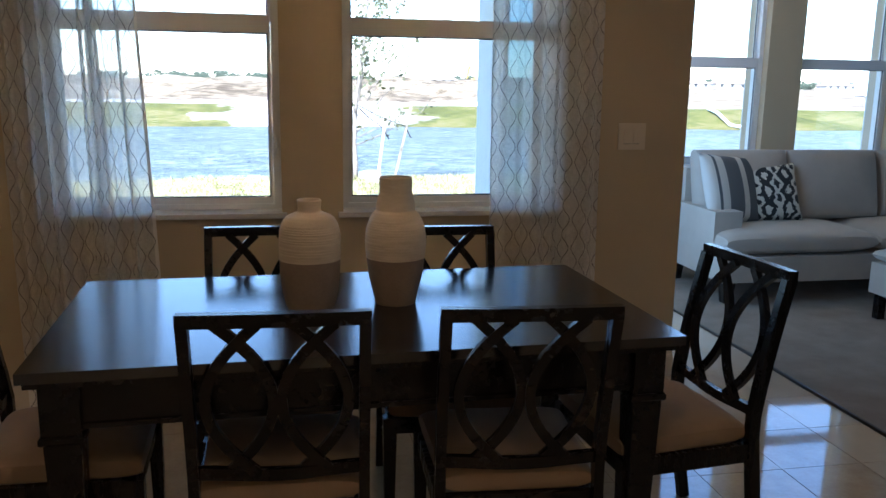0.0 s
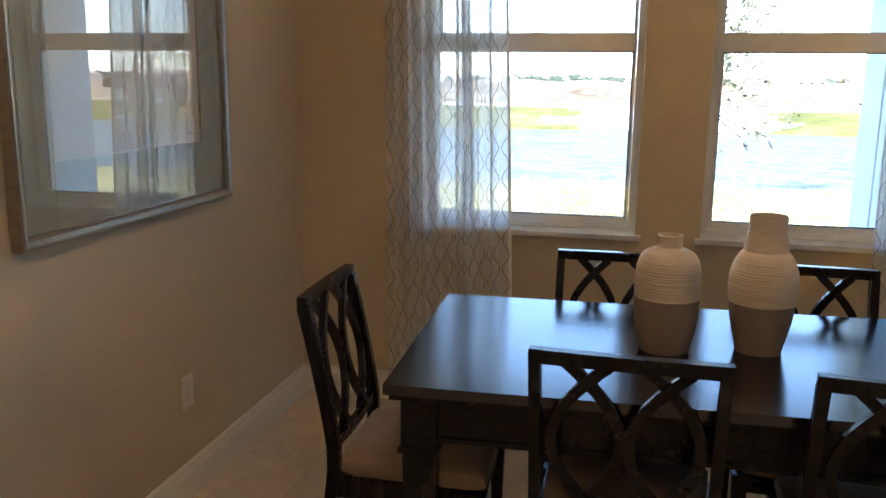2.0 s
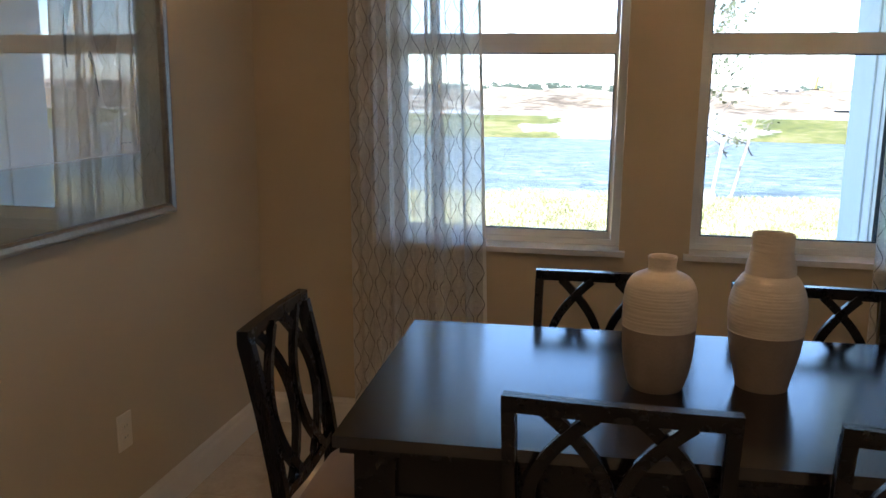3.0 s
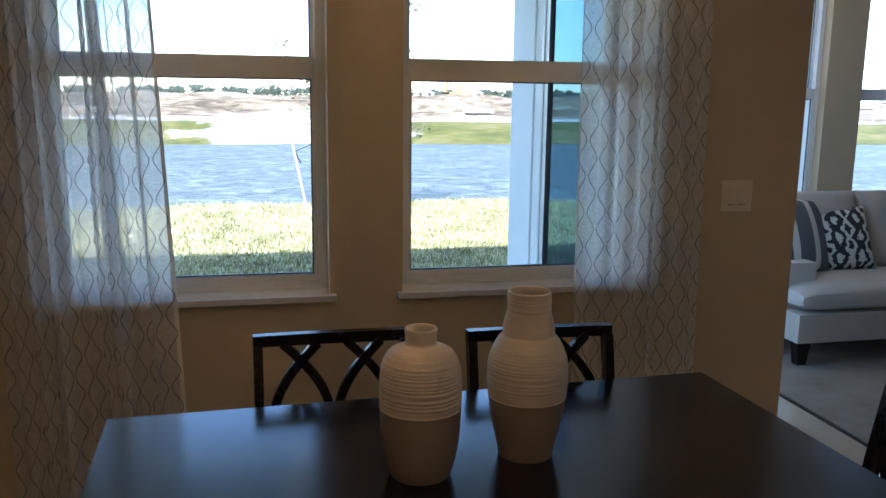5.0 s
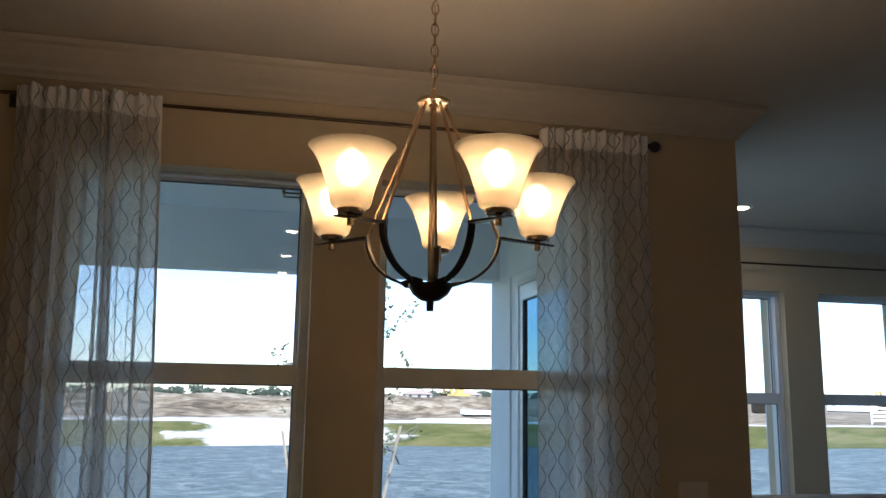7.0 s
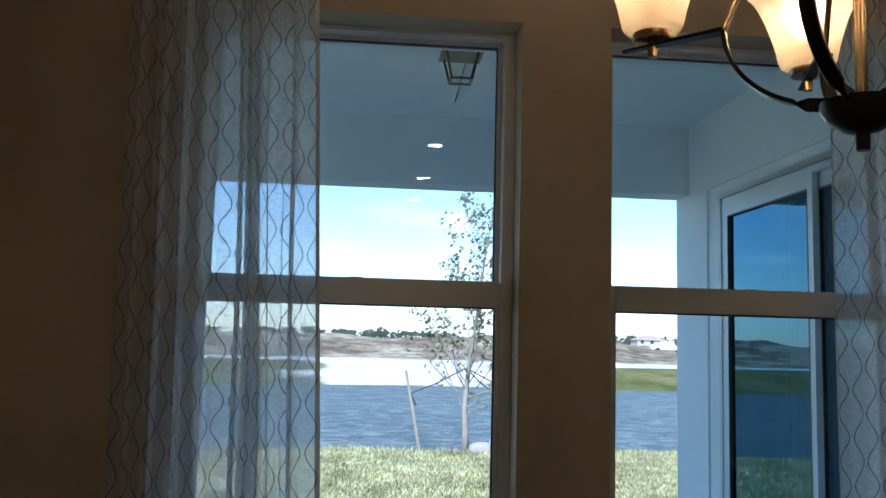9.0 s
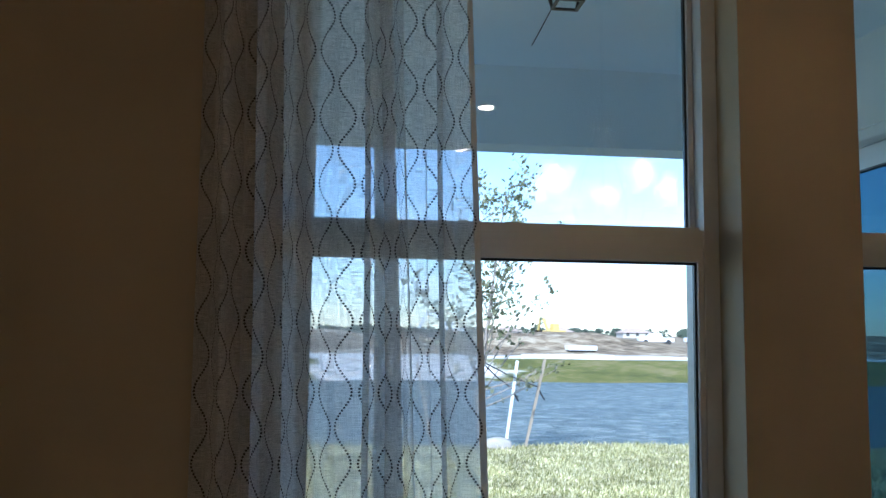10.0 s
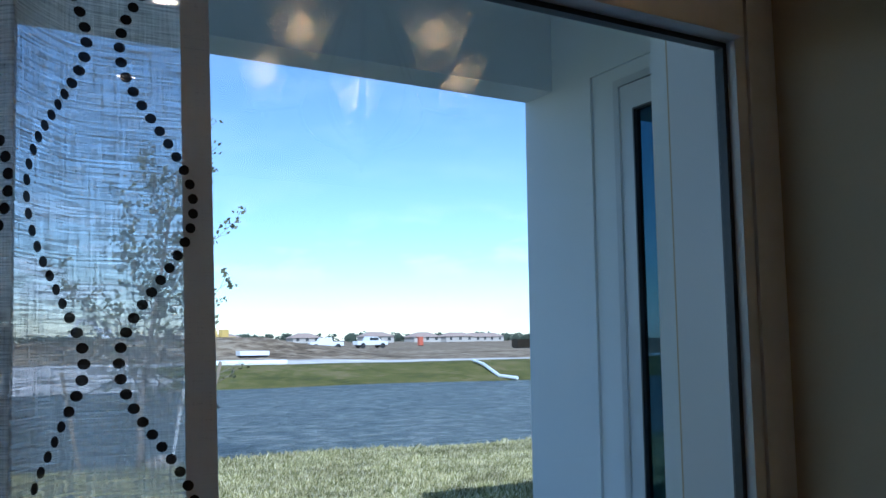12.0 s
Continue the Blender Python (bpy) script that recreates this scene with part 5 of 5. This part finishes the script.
def ground_material():
    """Zones by their place: mown lawn by the house; green and sandy strips on the far bank; bare fill behind."""
    m, nt, out = material("ground_cover")
    b = nt.nodes.new("ShaderNodeBsdfPrincipled")
    tc = nt.nodes.new("ShaderNodeTexCoord")
    vec = tc.outputs["Object"]
    sep = nt.nodes.new("ShaderNodeSeparateXYZ")
    nt.links.new(vec, sep.inputs[0])
    x, y, z = sep.outputs
    big = noise_tex(nt, vec, 0.35, 5)
    mid = noise_tex(nt, vec, 2.5, 4)
    fine = noise_tex(nt, vec, 38, 4)
    lawn = ramp(nt, mathn(nt, "ADD", mathn(nt, "MULTIPLY", mid, 0.45), mathn(nt, "MULTIPLY", fine, 0.55)),
                [(0.36, (0.05, 0.062, 0.018)), (0.5, (0.20, 0.20, 0.09)), (0.64, (0.40, 0.37, 0.22))])
    bank = ramp(nt, mathn(nt, "ADD", mathn(nt, "MULTIPLY", big, 0.5), mathn(nt, "MULTIPLY", mid, 0.5)),
                [(0.40, (0.07, 0.075, 0.02)), (0.5, (0.13, 0.125, 0.03)), (0.60, (0.21, 0.17, 0.075))])
    sand = ramp(nt, mathn(nt, "ADD", mathn(nt, "MULTIPLY", big, 0.5), mathn(nt, "MULTIPLY", mid, 0.5)),
                [(0.35, (0.50, 0.45, 0.39)), (0.62, (0.74, 0.70, 0.65))])
    dirt = ramp(nt, mathn(nt, "ADD", mathn(nt, "MULTIPLY", noise_tex(nt, vec, 0.16, 6, 0.75), 0.5), mathn(nt, "MULTIPLY", noise_tex(nt, vec, 1.1, 5), 0.5)),
                [(0.42, (0.10, 0.072, 0.044)), (0.48, (0.20, 0.148, 0.094)), (0.53, (0.30, 0.232, 0.150)), (0.60, (0.43, 0.355, 0.250))])
    def mixc(f, a, c):
        n = nt.nodes.new("ShaderNodeMix")
        n.data_type = "RGBA"
        nt.links.new(f, n.inputs["Factor"]), nt.links.new(a, n.inputs["A"]), nt.links.new(c, n.inputs["B"])
        return n.outputs["Result"]
    def step(v, at, width):
        return mathn(nt, "DIVIDE", mathn(nt, "SUBTRACT", v, at - width / 2), width, clamp=True)
    wob = mathn(nt, "MULTIPLY", mathn(nt, "SUBTRACT", noise_tex(nt, vec, 0.24, 5, 0.7), 0.5), 11)
    xw, yw = mathn(nt, "ADD", x, wob), mathn(nt, "ADD", y, mathn(nt, "MULTIPLY", wob, 0.35))
    beach = mathn(nt, "MULTIPLY", step(xw, -1.6, 1.0), mathn(nt, "SUBTRACT", 1.0, step(xw, 7.4, 1.2)))
    shore = mixc(beach, bank, sand)
    far = mixc(step(yw, 44.5, 0.9), shore, sand)
    far = mixc(step(yw, 47.5, 1.2), far, dirt)
    col = mixc(step(y, 24, 1), lawn, far)
    nt.links.new(col, b.inputs["Base Color"])
    b.inputs["Roughness"].default_value = 0.95
    b.inputs["Specular IOR Level"].default_value = 0.15
    bp = nt.nodes.new("ShaderNodeBump")
    bp.inputs["Strength"].default_value, bp.inputs["Distance"].default_value = 0.8, 0.03
    nt.links.new(mathn(nt, "ADD", fine, mid), bp.inputs["Height"])
    nt.links.new(bp.outputs[0], b.inputs["Normal"])
    nt.links.new(b.outputs[0], out.inputs[0])
    return m


build_ground()


def water_material():
    m, nt, out = material("lake_water")
    b = nt.nodes.new("ShaderNodeBsdfPrincipled")
    b.inputs["Roughness"].default_value = 0.36
    b.inputs["IOR"].default_value = 1.33
    b.inputs["Specular IOR Level"].default_value = 0.25
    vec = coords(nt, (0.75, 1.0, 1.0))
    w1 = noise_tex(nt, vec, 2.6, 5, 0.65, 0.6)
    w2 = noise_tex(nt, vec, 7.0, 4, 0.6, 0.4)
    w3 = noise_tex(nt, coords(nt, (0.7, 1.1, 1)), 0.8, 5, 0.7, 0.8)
    bp = nt.nodes.new("ShaderNodeBump")
    bp.inputs["Strength"].default_value, bp.inputs["Distance"].default_value = 1.0, 0.75
    # pale ripple glints and dark wave faces are painted into the base colour
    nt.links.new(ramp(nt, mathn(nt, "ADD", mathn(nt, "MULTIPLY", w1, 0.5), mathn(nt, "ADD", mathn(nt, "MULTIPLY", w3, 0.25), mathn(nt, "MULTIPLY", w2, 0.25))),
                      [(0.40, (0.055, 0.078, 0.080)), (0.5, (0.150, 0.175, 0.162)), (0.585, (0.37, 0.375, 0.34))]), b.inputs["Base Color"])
    h = mathn(nt, "ADD", mathn(nt, "MULTIPLY", w1, 1.2), mathn(nt, "ADD", mathn(nt, "MULTIPLY", w2, 0.5), mathn(nt, "MULTIPLY", w3, 1.9)))
    nt.links.new(h, bp.inputs["Height"])
    nt.links.new(bp.outputs[0], b.inputs["Normal"])
    nt.links.new(b.outputs[0], out.inputs[0])
    return m


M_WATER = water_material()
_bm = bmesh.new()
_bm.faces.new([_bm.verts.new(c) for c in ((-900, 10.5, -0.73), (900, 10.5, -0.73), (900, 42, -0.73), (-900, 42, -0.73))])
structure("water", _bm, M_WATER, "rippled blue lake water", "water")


def grass_stuff(name, n, region, hgt, mats, seed, label):
    rnd = random.Random(seed)
    vs, fs = [], []
    for _ in range(n):
        x, y = region(rnd)
        z = height(x, y)
        if z < -0.72:
            continue
        h = hgt * rnd.uniform(0.45, 1.25)
        a = rnd.uniform(0, math.pi)
        w = 0.005 + 0.004 * rnd.random() + 0.00025 * y
        dx, dy = math.cos(a) * w, math.sin(a) * w
        lx, ly = rnd.uniform(-0.6, 0.6) * h, rnd.uniform(-0.6, 0.6) * h
        k = len(vs)
        vs += [(x - dx, y - dy, z - 0.01), (x + dx, y + dy, z - 0.01), (x + dx * 0.6 + lx * 0.5, y + dy * 0.6 + ly * 0.5, z + h * 0.65), (x + lx, y + ly, z + h)]
        fs += [(k, k + 1, k + 2), (k, k + 2, k + 3)]
    me = bpy.data.meshes.new(name)
    me.from_pydata(vs, [], fs)
    me.materials.append(mats)
    return tagged(new(name, me), label, "grass", "", "stuff")


def blade_material():
    m, nt, out = material("grass_blades")
    g = nt.nodes.new("ShaderNodeNewGeometry")
    col = ramp(nt, g.outputs["Random Per Island"], [(0.0, (0.13, 0.14, 0.05)), (0.35, (0.31, 0.29, 0.12)), (0.7, (0.56, 0.50, 0.27)), (1.0, (0.72, 0.65, 0.45))])
    patch = noise_tex(nt, coords(nt), 1.7, 4, 0.65)
    hs = nt.nodes.new("ShaderNodeHueSaturation")
    nt.links.new(mathn(nt, "MULTIPLY_ADD", patch, 2.4, -0.10), hs.inputs["Value"])
    nt.links.new(col, hs.inputs["Color"])
    col = hs.outputs[0]
    d = nt.nodes.new("ShaderNodeBsdfDiffuse")
    t = nt.nodes.new("ShaderNodeBsdfTranslucent")
    mx = nt.nodes.new("ShaderNodeMixShader")
    mx.inputs[0].default_value = 0.35
    nt.links.new(col, d.inputs[0]), nt.links.new(col, t.inputs[0])
    nt.links.new(d.outputs[0], mx.inputs[1]), nt.links.new(t.outputs[0], mx.inputs[2])
    nt.links.new(mx.outputs[0], out.inputs[0])
    return m


M_BLADE = blade_material()
grass_stuff("lawn_grass", 230000, lambda r: ((lambda y: (r.uniform(-2.5 - 0.22 * y, 4.5 + 0.62 * y), y))(3.4 + 8.6 * r.random() ** 0.8)), 0.055, M_BLADE, 5, "coarse sunlit lawn grass running down to the lake")
grass_stuff("shore_grass", 7000, lambda r: (r.uniform(-6, 14), 11.75 + r.gauss(0, 0.25)), 0.10, M_BLADE, 6, "taller uneven grass along the near shore")


# ---- young tree with its stakes ----
def young_tree(x, y):
    zb = height(x, y)
    t = empty("young_tree", (x, y, zb), "young thinly leaved staked tree on the lawn", "tree")
    rnd = random.Random(12)
    trunk = [(0, 0, -0.05), (0.02, 0, 0.35), (-0.01, 0.01, 0.8), (0.02, 0.0, 1.3), (0.09, 0, 1.9), (0.20, 0.02, 2.7), (0.31, 0.02, 3.6), (0.45, 0, 4.6)]
    part("trunk", sweep(trunk, 0.062, n=10, up=(0, 1, 0), taper=lambda q: 1.15 - 1.0 * q), M_BARK, t, "slim grey trunk", smooth="all")
    twigs, leaves = bmesh.new(), ([], [])
    def interp(q):
        k = min(len(trunk) - 2, int(q * (len(trunk) - 1)))
        return Vector(trunk[k]).lerp(Vector(trunk[k + 1]), q * (len(trunk) - 1) - k)
    def leaf(p, s):
        vs, fs = leaves
        n = Vector((rnd.gauss(0, 1), rnd.gauss(0, 1), rnd.gauss(0, 1))).normalized()
        u = n.orthogonal().normalized() * s
        w = n.cross(u) * 0.62
        k = len(vs)
        vs.extend([p - u, p - u * 0.2 + w, p + u, p - u * 0.2 - w])
        fs.append((k, k + 1, k + 2, k + 3))
    for i in range(40):
        q = 0.26 + 0.72 * i / 39
        p = interp(q)
        a = i * 2.4 + rnd.uniform(-0.4, 0.4)
        ln = (1.75 * (1 - abs(q - 0.42)) + rnd.uniform(-0.3, 0.35)) * (0.9 if q > 0.75 else 1)
        up = rnd.uniform(0.75, 1.5)
        d = Vector((math.cos(a), math.sin(a), up)).normalized()
        if q < 0.36:
            d.z *= 0.3 if rnd.random() < 0.5 else 1
        pts = [p]
        for s in range(1, 8):
            d = (d + Vector((rnd.gauss(0, 0.07), rnd.gauss(0, 0.07), 0.03))).normalized()
            pts.append(pts[-1] + d * ln / 7)
        sweep(pts, 0.015 * (1.25 - q), n=5, bm=twigs, taper=lambda s: 1.1 - 0.85 * s)
        for s in range(2, 8):
            for _ in range(2):
                e = (d + Vector((rnd.gauss(0, 0.7), rnd.gauss(0, 0.7), rnd.gauss(0.1, 0.4)))).normalized()
                l2 = rnd.uniform(0.10, 0.34)
                tip = pts[s] + e * l2
                sweep([pts[s], pts[s] + e * l2 * 0.5 + Vector((0, 0, 0.01)), tip], 0.0048, n=4, bm=twigs)
                for _ in range(rnd.choice((0, 1, 2, 4) if q < 0.4 else (2, 4, 5, 7))):
                    leaf(tip + Vector((rnd.gauss(0, 0.05), rnd.gauss(0, 0.05), rnd.gauss(-0.02, 0.05))), rnd.uniform(0.032, 0.062))
    part("twigs", twigs, M_BARK, t, "fine bare twigs")
    me = bpy.data.meshes.new("leaves")
    me.from_pydata(leaves[0], [], leaves[1])
    me.materials.append(M_LEAF)
    o = new("leaves", me)
    o.parent = t
    tagged(o, "sparse small olive leaves", "", "", "stuff")
    t.scale = (0.9, 0.9, 0.9)
    return t


TX, TY = 2.78, 11.65
young_tree(TX, TY)
for _k, (_bx, _by, _tx, _ty) in enumerate(((2.063, 11.7, 1.774, 11.7), (3.198, 11.75, 3.398, 11.7), (3.498, 11.65, 3.845, 11.65))):
    _z = height(_bx, _by)
    _s = part("tree_stake", sweep([(0, 0, -0.1), (_tx - _bx, _ty - _by, 1.44 if _k else 1.36)], 0.042, 0.042, up=(0, 1, 0)), M_WHITEP if _k == 1 else M_STAKE, None, bevel=0.003)
    _s.location = (_bx, _by, _z)
    tagged(_s, "white painted wooden stake beside the young tree" if _k == 1 else "weathered wooden stake leaning beside the young tree", "tree stake", "stakes round the tree")
    _p = Vector((_bx + (_tx - _bx) * 0.68, _by, _z + 0.98))
    _q = Vector((TX, TY, height(TX, TY) + 1.42))
    _bm = sweep([_p, _p.lerp(_q, 0.5) - Vector((0, 0, 0.03)), _q], 0.012, n=6)
    sweep([_p, _p + Vector((0.05, 0, -0.12)), _p + Vector((0.10, 0, -0.20))], 0.014, n=6, bm=_bm)
    tagged(part("tie_strap", _bm, M_STRAP, None), "black strap tying the young tree to its stake", "strap", "straps of the tree")
_b = part("soil_sack", cushion_bm(0.44, 0.28, 0.20, 0.4, 12, 0.12), M_BAG, None, smooth="all")
_b.location = (TX + 0.28, TY - 0.12, height(TX, TY) - 0.02)
tagged(_b, "pale slumped sack of soil at the foot of the young tree", "sack")


# ---- the far side of the lake ----
def tree_line():
    rnd = random.Random(3)
    vs, fs = [], []
    for _ in range(520):
        x = rnd.uniform(-200, 520)
        y = rnd.uniform(430, 460)
        if noise.noise(Vector((x * 0.02, 1, 0))) < -0.30:
            continue
        hgt = rnd.uniform(3.0, 5.4) * (1 + 0.35 * noise.noise(Vector((x * 0.05, 5, 0))))
        w = rnd.uniform(1.6, 3.6)
        for _ in range(30):
            a, b = rnd.gauss(0, 0.45) * w, rnd.gauss(0, 0.45) * w
            c = hgt * (0.25 + 0.75 * rnd.random() ** 0.8) - abs(a) * 0.25
            s = rnd.uniform(0.35, 0.9)
            k = len(vs)
            vs += [(x + a - s, y + b, c), (x + a + s * 0.1, y + b - s, c - s * 0.4), (x + a + s, y + b, c + s * 0.2), (x + a, y + b, c + s)]
            fs += [(k, k + 1, k + 3), (k + 1, k + 2, k + 3)]
        k = len(vs)
        vs += [(x - 0.15, y, 0), (x + 0.15, y, 0), (x + 0.1, y, hgt * 0.7), (x - 0.1, y, hgt * 0.7)]
        fs.append((k, k + 1, k + 2, k + 3))
    me = bpy.data.meshes.new("tree_line")
    me.from_pydata(vs, [], fs)
    me.materials.append(M_PINE)
    tagged(new("tree_line", me), "distant dark green tree line on the horizon", "trees", "", "stuff")


tree_line()


def house(x, y, w, d, h, label):
    c = empty("house", (x, y, 0.25), label, "house", "houses across the lake")
    part("wall", boxes((-w / 2, w / 2, -d / 2, d / 2, 0, h)), M_HOUSE, c)
    e = 0.6
    bm = bmesh.new()
    r = h + d * 0.22
    v = [bm.verts.new(p) for p in ((-w / 2 - e, -d / 2 - e, h), (w / 2 + e, -d / 2 - e, h), (w / 2 + e, d / 2 + e, h), (-w / 2 - e, d / 2 + e, h), (-w / 2 + d * 0.4, 0, r), (w / 2 - d * 0.4, 0, r))]
    for f in ((0, 1, 5, 4), (2, 3, 4, 5), (1, 2, 5), (3, 0, 4), (3, 2, 1, 0)):
        bm.faces.new([v[i] for i in f])
    part("roof", bm, M_SHINGLE, c, "hipped terracotta roof")
    n = int(w // 4)
    for i in range(n):
        wx = -w / 2 + (i + 0.5) * w / n
        part("window", boxes((wx - 0.7, wx + 0.7, -d / 2 - 0.06, -d / 2 - 0.003, 0.9, 2.2)), M_DARKALU, c)
    return c


_r = random.Random(8)
for _i in range(13):
    house(78 + _i * 24 + _r.uniform(-6, 6), 350 + _r.uniform(-25, 40), _r.uniform(12, 17), _r.uniform(8, 10), _r.uniform(2.3, 2.7), "low pale house with a terracotta hipped roof across the lake")


def pickup(x, y, a):
    c = empty("pickup_truck", (x, y, height(x, y)), "white pickup truck parked on the sand across the lake", "pickup truck", "trucks across the lake")
    c.rotation_euler.z = radians(a)
    prof = [(-2.6, 0.5), (2.6, 0.5), (2.65, 1.0), (1.5, 1.12), (0.9, 1.75), (-0.7, 1.78), (-0.9, 1.12), (-2.6, 1.1)]
    bm = loft([[(u, s, v) for u, v in prof] for s in (-0.9, 0.9)])
    bmesh.ops.recalc_face_normals(bm, faces=bm.faces)
    part("body", bm, M_WHITEP, c, bevel=0.05)
    part("side_window", boxes((-0.55, 0.95, -0.915, -0.902, 1.2, 1.62)), M_DARKALU, c)
    for u in (-1.7, 1.7):
        for s in (-0.82, 0.82):
            bm = lathe([(0, -0.12), (0.4, -0.12), (0.42, 0), (0.4, 0.12), (0, 0.12)], 16)
            bmesh.ops.rotate(bm, verts=bm.verts, cent=(0, 0, 0), matrix=Matrix.Rotation(radians(90), 3, "X"))
            bmesh.ops.translate(bm, verts=bm.verts, vec=(u, s, 0.42))
            part("tyre", bm, M_RUBBER, c)
    return c


def excavator(x, y, a, mat, label):
    c = empty("excavator", (x, y, height(x, y)), label, "excavator", "machines across the lake")
    c.rotation_euler.z = radians(a)
    for s in (-1.1, 1.1):
        part("track", boxes((-1.8, 1.8, s - 0.3, s + 0.3, 0.0, 0.8)), M_RUBBER, c, bevel=0.3, seg=3)
    part("body", boxes((-2.2, 1.2, -1.3, 1.3, 0.95, 2.0)), mat, c, bevel=0.15)
    part("cab", boxes((0.2, 1.6, -1.25, -0.2, 2.02, 3.1)), mat, c, bevel=0.12)
    part("cab_window", boxes((0.45, 1.4, -1.29, -1.26, 2.3, 2.95)), M_DARKALU, c)
    part("boom", sweep([(1.2, 0.2, 1.6), (3.0, 0.2, 3.8), (4.6, 0.2, 4.0)], 0.4, 0.5), mat, c)
    part("stick", sweep([(4.6, 0.2, 4.1), (5.6, 0.2, 2.0)], 0.3, 0.35), mat, c)
    part("bucket", loft([[(5.2, s, 2.0), (6.0, s, 1.9), (5.9, s, 1.1), (5.3, s, 0.9)] for s in (-0.4, 0.8)]), M_DARKMETAL, c)
    return c


pickup(52.9, 118, 4), pickup(46.8, 121, 172)
excavator(33.0, 130, 100, M_YELLOW, "yellow excavator working behind the dirt heaps")
excavator(128, 152, 20, M_YELLOW, "yellow excavator parked behind the far bank")
excavator(15.0, 112, 200, M_WHITEP, "white excavator standing on the dirt heaps")


def far_box(name, x, y, w, d, h, mat, label, cat):
    o = empty(name, (x, y, height(x, y) - 0.02), label, cat)
    part("body", boxes((-w / 2, w / 2, -d / 2, d / 2, 0.15, h)), mat, o, bevel=0.04)
    part("skid", boxes((-w / 2 + 0.1, w / 2 - 0.1, -d / 2 + 0.1, d / 2 - 0.1, 0.0, 0.149)), M_RUBBER, o)
    return o


far_box("portable_toilet", 79, 152, 0.9, 0.9, 1.9, M_BLANKW, "red portable toilet on the building land", "portable toilet")
far_box("site_trailer", 100, 122, 8, 2.4, 2.1, M_WHITEP, "white site trailer on the building land", "trailer")
far_box("crate", 66, 96, 2.2, 1.5, 1.2, M_DARKMETAL, "dark crate on the building land", "crate")
far_box("pallet_stack", 15.2, 50, 1.8, 1.0, 0.42, M_WHITEP, "pale stack of pallets near the far bank", "pallets")


def pipe_row(x0, x1, y, z):
    _o = part("drain_pipe", sweep([(x0, 0, 0), ((x0 + x1) / 2, 0.6, 0.0), (x1, 0, 0)], 0.16, n=10), M_PIPE, None, smooth=True)
    _o.location = (0, y, z)
    return tagged(_o, "long white pipe lying along the far bank", "pipe", "pipes on the far bank")


pipe_row(10.3, 15.6, 44.6, 0.16)
_o = part("drain_pipe", sweep([(0, 0, 0.30), (-0.4, -1.8, 0.12), (-1.4, -5.0, -0.38), (-1.1, -6.2, -0.46)], 0.09, n=10), M_PIPE, None, smooth=True)
_o.location = (25.5, 41.0, -0.15)
tagged(_o, "white outfall pipe running down the grassy bank into the lake", "pipe", "pipes on the far bank")


def white_fence(x0, y):
    f = empty("white_fence", (x0, y, height(x0, y)), "white rail fence on the far building land", "fence")
    for i in range(9):
        part("post", boxes((i * 2.4 - 0.08, i * 2.4 + 0.08, -0.08, 0.08, 0, 2.4)), M_WHITEP, f)
    for k in range(5):
        part("rail", boxes((0, 8 * 2.4, -0.11, -0.083, 0.35 + k * 0.48, 0.6 + k * 0.48)), M_WHITEP, f)
    return f


white_fence(46.5, 52).scale = (0.62, 0.62, 0.62)

# ---- tiles of the floor ----
_P, _J = 0.335, 0.0035
_tile_me = None
_floor = bpy.data.objects["floor"]
_count = 0
_rest = bmesh.new()
for _i in range(-1, 13):
    for _j in range(0, 22):
        _x0, _y1 = _i * _P + 0.0, 0.0 - _j * _P - 0.04 + 0.34
        _x1, _y0 = _x0 + _P, _y1 - _P
        _x0c, _x1c, _y0c, _y1c = max(_x0, 0.0), min(_x1, 3.95), _y0, min(_y1, 0.0)
        if _x1c - _x0c < 0.03 or _y1c - _y0c < 0.03:
            continue
        full = _x1c - _x0c > _P - 0.001 and _y1c - _y0c > _P - 0.001
        if full and _count < 260:
            if _tile_me is None:
                _bm = boxes((-_P / 2 + _J / 2, _P / 2 - _J / 2, -_P / 2 + _J / 2, _P / 2 - _J / 2, -0.0055, 0.0))
                _t = part("tile", _bm, M_TILE, _floor, bevel=0.0012, seg=1)
                _tile_me = _t.data
            else:
                _t = new("tile", _tile_me)
                _t.parent = _floor
            _t.matrix_basis = pose((_x0 + _x1) / 2, (_y0 + _y1) / 2, 0.0004 * math.sin(_i * 3.1 + _j * 1.7), 0.04 * math.sin(_i * 5 + _j), 0.04 * math.cos(_i * 2 + _j * 3), 0)
            _count += 1
        else:
            box(_rest, _x0c + _J / 2, _x1c - _J / 2, _y0c + _J / 2, _y1c - _J / 2, -0.0055, 0.0)
for _j in range(7):
    box(_rest, WX + 0.003, 3.95, 0.003 + _j * _P, _P * (_j + 1) - 0.001 if _j < 6 else LY0, -0.0055, 0.0)
_o = part("tile_cuts", _rest, M_TILE, _floor)
_o["kind"] = "stuff"
